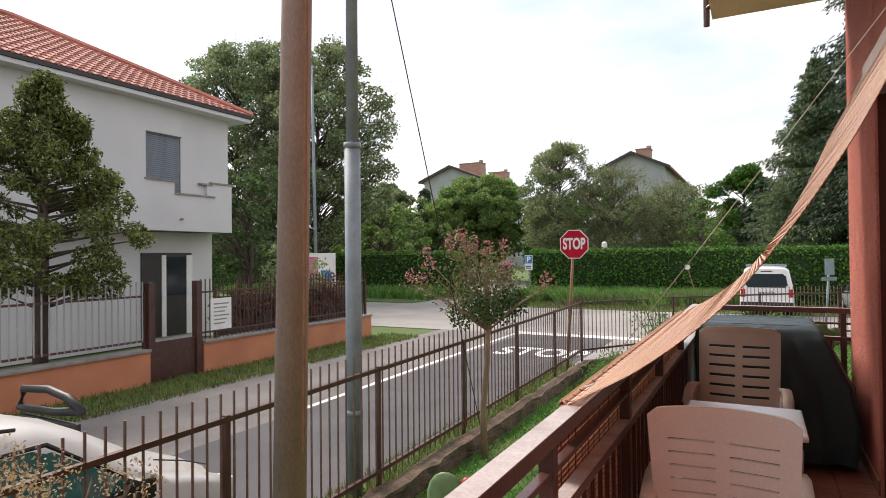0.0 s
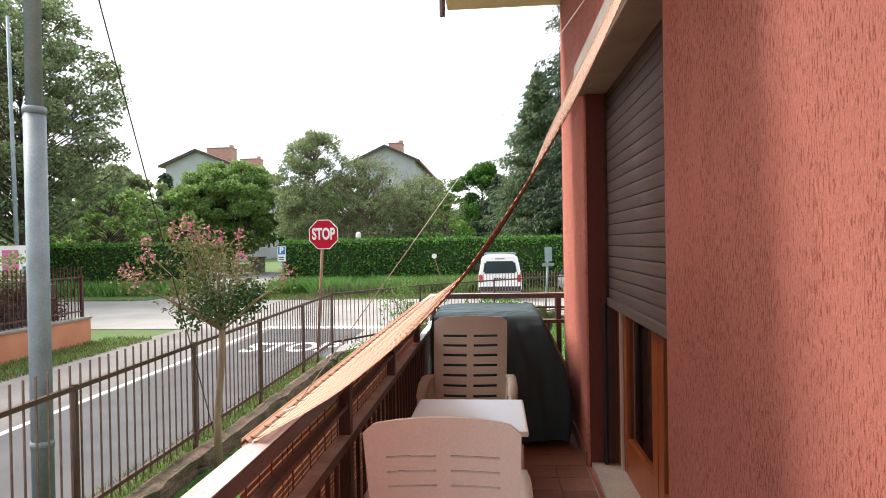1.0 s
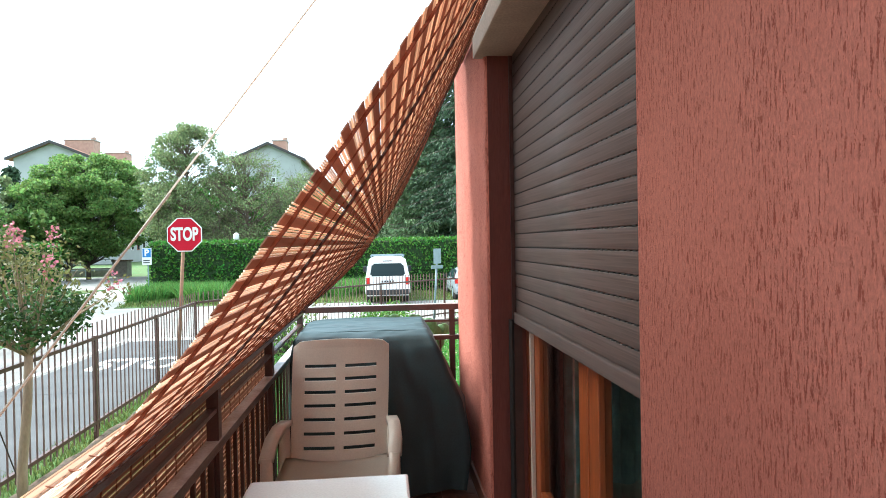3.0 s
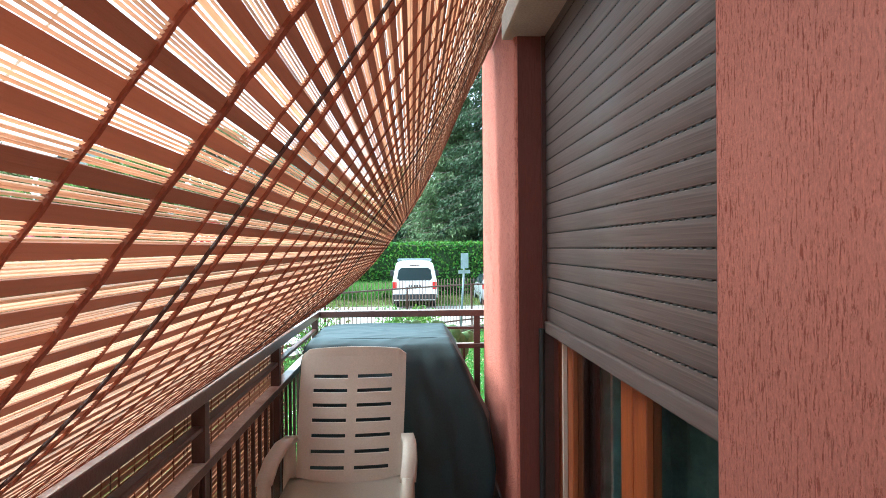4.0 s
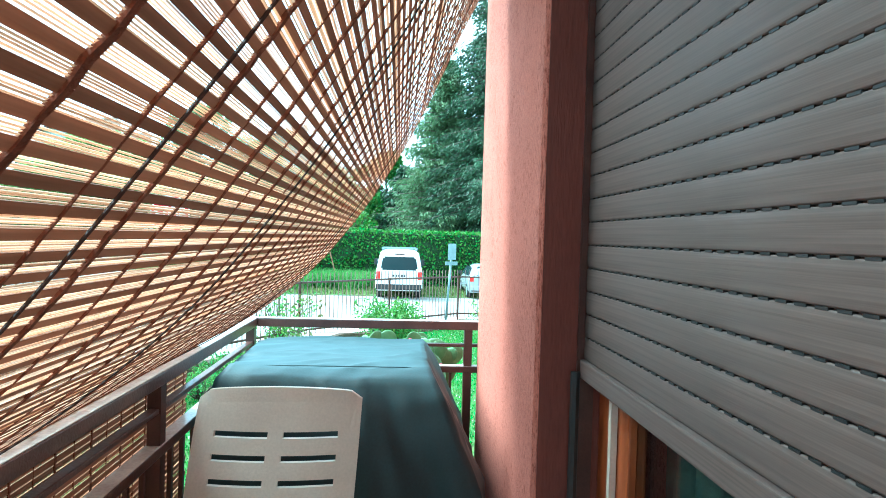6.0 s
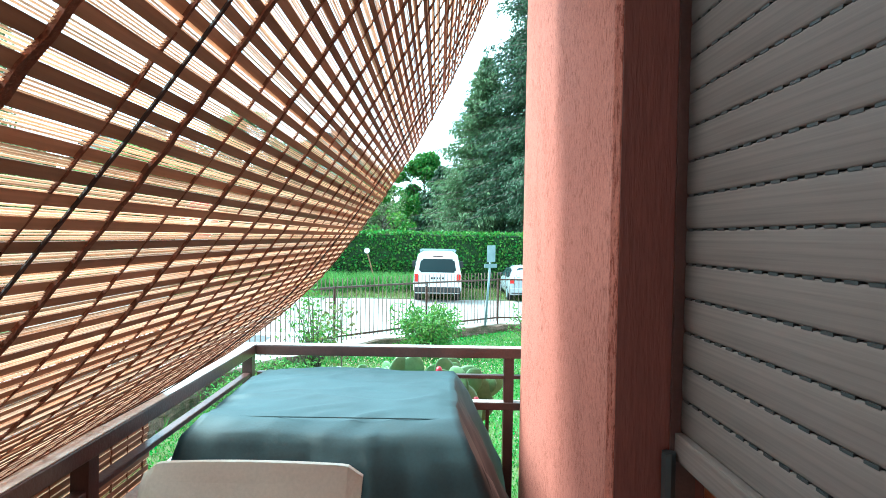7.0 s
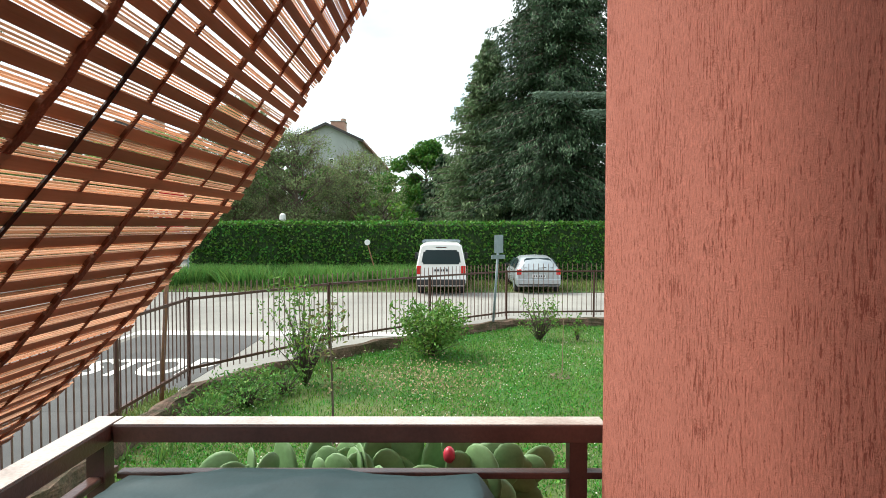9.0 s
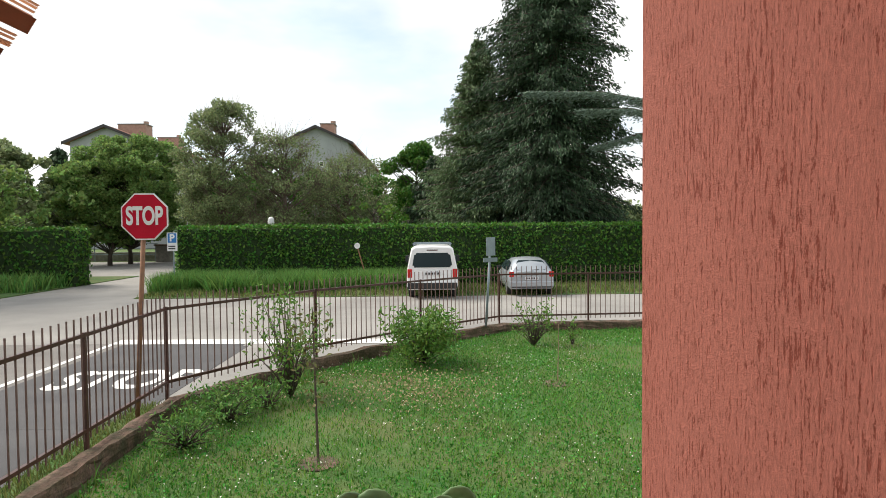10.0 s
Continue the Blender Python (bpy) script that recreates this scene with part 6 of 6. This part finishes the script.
broadleaf("tree", "rounded green tree in the distance", -31.0, 48.0, ROAD, 9.0, 4.5, 1.5, 0.4, L_GREY, 55, 70, 10)
broadleaf("tree", "distant rounded green trees beyond the driveway", -25.0, 52.0, ROAD, 8.0, 4.5, 1.5, 0.4, L_GREEN, 56, 70, 10)
bd = thing("far_woods", "dark green belt of distant trees", "woods", (0, 165, ROAD), kind="stuff")
rngw = np.random.default_rng(61)
lob = [(x + rngw.uniform(-2, 2), rngw.uniform(158, 176), ROAD + rngw.uniform(1, 8), rngw.uniform(5, 8), 5, rngw.uniform(4, 7)) for x in np.arange(-190, 130, 5.0)]
cards("foliage", blob_points(rngw, lob, 2.6), 1.6, L_GREY, bd, 0.7, seed=62)

# tree by the white house
rc = random.Random(71)
t = thing("cypress_tree", "yellow-green clumpy conifer in the opposite garden", "tree", (-12.0, 6.35, ROAD))
bm = bmesh.new()
tube(bm, [(-12, 6.35, ROAD), (-12, 6.4, 1.2), (-12.05, 6.5, 4.6)], [0.14, 0.12, 0.03], 8)
lobes = []
for i in range(120):
    f = rc.uniform(0.0, 1.0)
    z = 0.8 + 4.05 * f
    rad = min(1.0, (1 - f) * 1.5) ** 0.9 * (0.72 + 0.28 * min(1.0, f / 0.3)) * 1.75 * rc.uniform(0.4, 1.0)
    a = rc.uniform(0, 2 * math.pi)
    c = (-12 + rad * math.cos(a), 6.5 + rad * math.sin(a), z)
    tube(bm, [(-12, 6.4, z - 0.3), c], [0.03, 0.01], 4)
    s = rc.uniform(0.16, 0.32)
    lobes.append((*c, s, s, s * 0.9))
part("trunk", bm, M_BARK, t, smooth=True)
cards("crown", blob_points(np.random.default_rng(72), lobes, 330), 0.10, L_CYPRESS, t, 0.42, upright=0.6, seed=73)

# crape myrtle
t = thing("crape_myrtle", "slender crape myrtle with pink blossom inside the fence", "tree", (-3.15, 6.75, GARDEN))
bm = bmesh.new()
tube(bm, [(-3.17, 6.75, GARDEN), (-3.2, 6.8, -0.5), (-3.13, 6.78, 0.1), (-3.12, 6.8, 0.55)], [0.05, 0.042, 0.038, 0.034], 8)
rc = random.Random(75)
lobes, pink = [], []
for i in range(34):
    a, el = rc.uniform(0, 2 * math.pi), rc.uniform(0.25, 1.35)
    ln = rc.uniform(0.45, 1.0)
    c = Vector((-3.12 + ln * math.cos(a) * math.cos(el) * 1.15, 6.8 + ln * math.sin(a) * math.cos(el) * 1.15, 0.72 + ln * math.sin(el)))
    part("branch", tube(bmesh.new(), [(-3.12, 6.8, 0.5), tuple(Vector((-3.12, 6.8, 0.6)).lerp(c, 0.6)), tuple(c)], [0.012, 0.008, 0.003], 4), M_TRUNK, t)
    s = rc.uniform(0.12, 0.22)
    lobes.append((c.x, c.y, c.z, s, s, s))
    if ln > 0.74:
        pink.append((c.x, c.y, c.z + 0.1, 0.07, 0.07, 0.11))
low = []
for i in range(16):
    a = rc.uniform(0, 2 * math.pi)
    low.append((-3.12 + 0.32 * math.cos(a), 6.8 + 0.32 * math.sin(a), 0.72 + rc.uniform(-0.08, 0.3), 0.2, 0.2, 0.16))
part("trunk", bm, M_TRUNK, t, smooth=True)
cards("crown", blob_points(np.random.default_rng(76), low, 330), 0.055, L_MYRTLE, t, 0.55, seed=77)
cards("upper_foliage", blob_points(np.random.default_rng(74), lobes, 150), 0.05, L_BROWNLEAF, t, 0.5, seed=70)
cards("blossom", blob_points(np.random.default_rng(78), pink, 420), 0.032, L_PINK, t, 0.9, seed=79)


def shrub(label, x, y, w, h, leaf, lm, seed, n=16, density=60):
    r = random.Random(seed)
    s = thing("shrub", label, "shrub", (x, y, GARDEN))
    bm = bmesh.new()
    lb = []
    for i in range(n):
        a, f = r.uniform(0, 2 * math.pi), r.uniform(0.25, 1)
        c = (x + w * f * 0.7 * math.cos(a), y + w * f * 0.7 * math.sin(a), GARDEN + h * r.uniform(0.25, 0.95))
        tube(bm, [(x, y, GARDEN - 0.02), ((x + c[0]) / 2, (y + c[1]) / 2, GARDEN + (c[2] - GARDEN) * 0.6), c], [0.012, 0.008, 0.003], 4)
        q = w * r.uniform(0.16, 0.3)
        lb.append((*c, q, q, q * 1.1))
    part("stem", bm, M_BARK, s, smooth=True)
    cards("foliage", blob_points(np.random.default_rng(seed), lb, density), leaf, lm, s, 0.42, upright=0.2, seed=seed)
    return s


shrub("upright light-green shrub by the kerb", -2.0, 13.7, 0.85, 1.65, 0.085, L_SHRUB, 81, 60, 30)
shrub("rounded leafy green shrub by the kerb", -0.05, 15.8, 0.9, 0.95, 0.10, L_SHRUB, 82, 80, 60)
shrub("small green shrub under the fence", 2.35, 17.6, 0.6, 1.0, 0.08, L_SHRUB, 83, 46, 36)
shrub("low leafy plant by the kerb", 3.2, 17.6, 0.3, 0.8, 0.09, L_SHRUB, 84, 12, 40)
shrub("low leafy weeds beside the kerb", -2.6, 12.6, 0.7, 0.42, 0.07, L_TALL, 85, 60, 60)
shrub("bright green weeds spreading from the kerb", -2.75, 11.6, 0.6, 0.36, 0.06, L_TALL, 185, 50, 60)
shrub("low weeds with broad leaves in the lawn", -2.2, 13.2, 0.5, 0.34, 0.07, L_TALL, 186, 36, 60)
st = thing("young_tree", "thin young tree tied to a stake in the lawn", "tree", (-1.08, 11.05, GARDEN))
part("stem", tube(bmesh.new(), [(-1.08, 11.05, GARDEN), (-1.10, 11.05, -0.2), (-1.12, 11.05, 0.62)], [0.016, 0.012, 0.005], 6), M_BARK, st)
cards("leaves", blob_points(np.random.default_rng(86), [(-1.12, 11.05, 0.25, 0.26, 0.26, 0.42), (-1.1, 11.05, -0.25, 0.16, 0.16, 0.2)], 70), 0.075, L_BROWNLEAF, st, 0.45, seed=87)
for x, y in ((2.15, 14.3), (-1.08, 11.05)):
    bm = bmesh.new()
    bmesh.ops.create_circle(bm, cap_ends=True, radius=0.22, segments=20, matrix=Matrix.Translation((x, y, GARDEN + 0.012)))
    tagged(part("soil_patch", bm, M_KERB), "bare brown soil round a young plant", "soil", "", "structure")
sk = thing("young_tree", "small bare sapling in a soil patch", "tree", (2.2, 14.3, GARDEN))
part("stem", tube(bmesh.new(), [(2.2, 14.3, GARDEN), (2.22, 14.3, -0.1)], [0.01, 0.005], 6), M_TRUNK, sk)
cards("leaves", blob_points(np.random.default_rng(88), [(2.22, 14.3, -0.15, 0.1, 0.1, 0.16)], 60), 0.07, L_SHRUB, sk, 0.45, seed=89)

dw = np.random.default_rng(130)
wp_ = np.stack([dw.normal(-0.2, 0.75, 900), dw.normal(13.6, 0.6, 900), GARDEN + dw.uniform(0.05, 0.28, 900)], 1)
tagged(cards("dry_weeds", wp_[in_garden(wp_)], 0.045, L_DRY, None, 0.6, upright=0.6, seed=131), "dry straw-coloured weed heads in the lawn", "weed", "", "stuff")

# prickly pears in a trough outside the end railing


def prickly_pear(x0, x1, y, z, n, seed, label, fruits, hmax):
    r = random.Random(seed)
    c = thing("prickly_pear", label, "cactus", ((x0 + x1) / 2, y, z))
    for i in range(n):
        bx_, by_, bz = r.uniform(x0, x1), y + r.uniform(-0.12, 0.12), z
        for lvl in range(r.choice((1, 2, 2))):
            L = r.uniform(0.10, 0.16) * hmax
            a, tl = r.gauss(0, 0.6), r.uniform(-1.15, 1.15)
            bm = bmesh.new()
            bmesh.ops.create_uvsphere(bm, u_segments=14, v_segments=9, radius=1)
            for v in bm.verts:
                k = 0.75 + 0.25 * (v.co.z + 1) / 2
                v.co = Vector((v.co.x * L * 0.42 * k, v.co.y * 0.010, (v.co.z + 0.9) * L * 0.55))
            bm.transform(pose(bx_, by_, bz) @ Matrix.Rotation(a, 4, "Z") @ Matrix.Rotation(tl, 4, "Y"))
            tip = pose(bx_, by_, bz) @ Matrix.Rotation(a, 4, "Z") @ Matrix.Rotation(tl, 4, "Y") @ Vector((0, 0, L * 1.0))
            part("pad", bm, M_CACTUS, c, smooth=True)
            bx_, by_, bz = tip
        if i < fruits:
            bm = bmesh.new()
            bmesh.ops.create_uvsphere(bm, u_segments=10, v_segments=7, radius=0.016, matrix=pose(bx_, by_, bz + 0.008) @ Matrix.Diagonal((1, 1, 1.35, 1)))
            part("fruit", bm, M_FRUIT, c, "ripe red fruit", smooth=True)
    return c


tr = thing("planter_trough", "terracotta planter trough hung outside the end railing", "planter", (-0.08, 5.76, 0.5))
bm = bx(-0.5, 0.36, 5.64, 5.88, 0.42, 0.60, bevel=0.015)
part("trough", bm, M_TERRA, tr)
part("rim", bx(-0.52, 0.38, 5.62, 5.90, 0.58, 0.61, bevel=0.008), M_TERRA, tr)
part("bracket", bx(-0.3, -0.27, 5.50, 5.70, 0.39, 0.42), M_BROWN, tr)
part("bracket", bx(0.15, 0.18, 5.50, 5.70, 0.39, 0.42), M_BROWN, tr)
prickly_pear(-0.50, 0.36, 5.76, 0.60, 64, 91, "prickly pear cactus spreading in a trough", 0, 1.05)
tall = prickly_pear(-0.26, -0.04, 5.80, 0.68, 9, 94, "tall prickly pear rising from the trough", 0, 0.7)
prickly_pear(0.2, 0.34, 5.74, 0.66, 5, 97, "prickly pear with ripe red fruit", 4, 0.9)
tr2 = thing("planter_trough", "terracotta planter trough hung outside the long railing", "planter", (-0.86, 1.2, 0.45))
part("trough", bx(-1.0, -0.74, 0.75, 1.55, 0.45, 0.63, bevel=0.015), M_TERRA, tr2)
part("rim", bx(-1.02, -0.72, 0.73, 1.57, 0.61, 0.64, bevel=0.008), M_TERRA, tr2)
part("bracket", bx(-0.76, -0.6, 1.0, 1.03, 0.42, 0.45), M_BROWN, tr2)
rr = thing("prickly_pear", "yellow-green prickly pear beside the railing", "cactus", (-0.86, 1.2, 0.63))
rq = random.Random(93)
for i in range(22):
    y, x = rq.uniform(0.8, 1.5), rq.uniform(-0.97, -0.78)
    L = rq.uniform(0.10, 0.17)
    bm = bmesh.new()
    bmesh.ops.create_uvsphere(bm, u_segments=14, v_segments=9, radius=1)
    for v in bm.verts:
        v.co = Vector((v.co.x * L * 0.42, v.co.y * 0.013, (v.co.z + 0.9) * L * 0.55))
    bm.transform(pose(x, y, 0.63, 0, 0, rq.uniform(0, 180)) @ Matrix.Rotation(rq.uniform(-0.6, 0.6), 4, "Y"))
    part("pad", bm, M_CACTUS, rr, smooth=True)
    if i % 6 == 0:
        bm = bmesh.new()
        bmesh.ops.create_uvsphere(bm, u_segments=10, v_segments=7, radius=0.017, matrix=pose(x, y, 0.63 + L * 1.08))
        part("fruit", bm, M_FRUIT, rr, "ripe red fruit", smooth=True)

# dried-up flowering shrub below the railing
t = thing("shrub", "leggy shrub with dried cream blossom clusters", "shrub", (-2.1, 0.85, GARDEN))
bm = bmesh.new()
rc = random.Random(101)
dry, grn = [], []
for i in range(40):
    c = Vector((-2.1 + rc.uniform(-0.55, 0.35), 0.85 + rc.uniform(-0.5, 0.55), rc.uniform(0.25, 0.78)))
    tube(bm, [(-2.1, 0.85, GARDEN - 0.03), tuple(Vector((-2.1, 0.85, 0.0)).lerp(c, 0.6)), tuple(c)], [0.012, 0.008, 0.004], 4)
    (dry if i % 3 else grn).append((c.x, c.y, c.z, 0.11, 0.11, 0.09))
part("stem", bm, M_BARK, t, smooth=True)
cards("blossom", blob_points(np.random.default_rng(102), dry, 1700), 0.017, L_DRY, t, 0.5, seed=103)
cards("leaves", blob_points(np.random.default_rng(104), grn[:5], 420), 0.04, L_CYPRESS, t, 0.5, seed=105)

# burnt hedge and bushes behind the opposite railing
t = thing("dry_hedge", "dried brown hedge behind the opposite railing", "hedge", (-11.9, 13.0, ROAD))
lob = [(-11.85 + rc.uniform(-0.15, 0.15), 10.6 + i * 0.27, rc.uniform(-0.3, 0.65), 0.35, 0.3, 0.4) for i in range(19)]
cards("leaves", blob_points(np.random.default_rng(106), lob, 120), 0.10, L_BURNT, t, 0.6, seed=107)
part("core", bx(-12.0, -11.8, 10.5, 15.6, ROAD, 0.5), M_BARK, t)
t = thing("shrub", "pale green shrub over the dried hedge", "shrub", (-12.2, 13.6, ROAD))
lob = [(-12.2 + rc.uniform(-0.3, 0.3), 12.6 + i * 0.28, rc.uniform(0.3, 1.25), 0.4, 0.35, 0.35) for i in range(10)]
cards("leaves", blob_points(np.random.default_rng(108), lob, 70), 0.12, L_GREY, t, 0.5, seed=109)
part("stem", tube(bmesh.new(), [(-12.2, 13.6, ROAD), (-12.2, 13.6, 0.6)], 0.04), M_BARK, t)

# ---- balcony floor tiles ----
ft = thing("floor", "terracotta tiles on the balcony floor", "floor", (-0.05, 2.0, -0.012), kind="structure")
tile_me = mesh_of(bx(0, 0.196, 0, 0.196, 0, 0.011), "tile", M_TILE)
for i in range(5):
    for j in range(36):
        x, y = -0.50 + i * 0.2, -1.6 + j * 0.2
        if x + 0.2 < WALL_X + 0.01:
            piece("tile", tile_me, ft, (x, y, -0.0118))
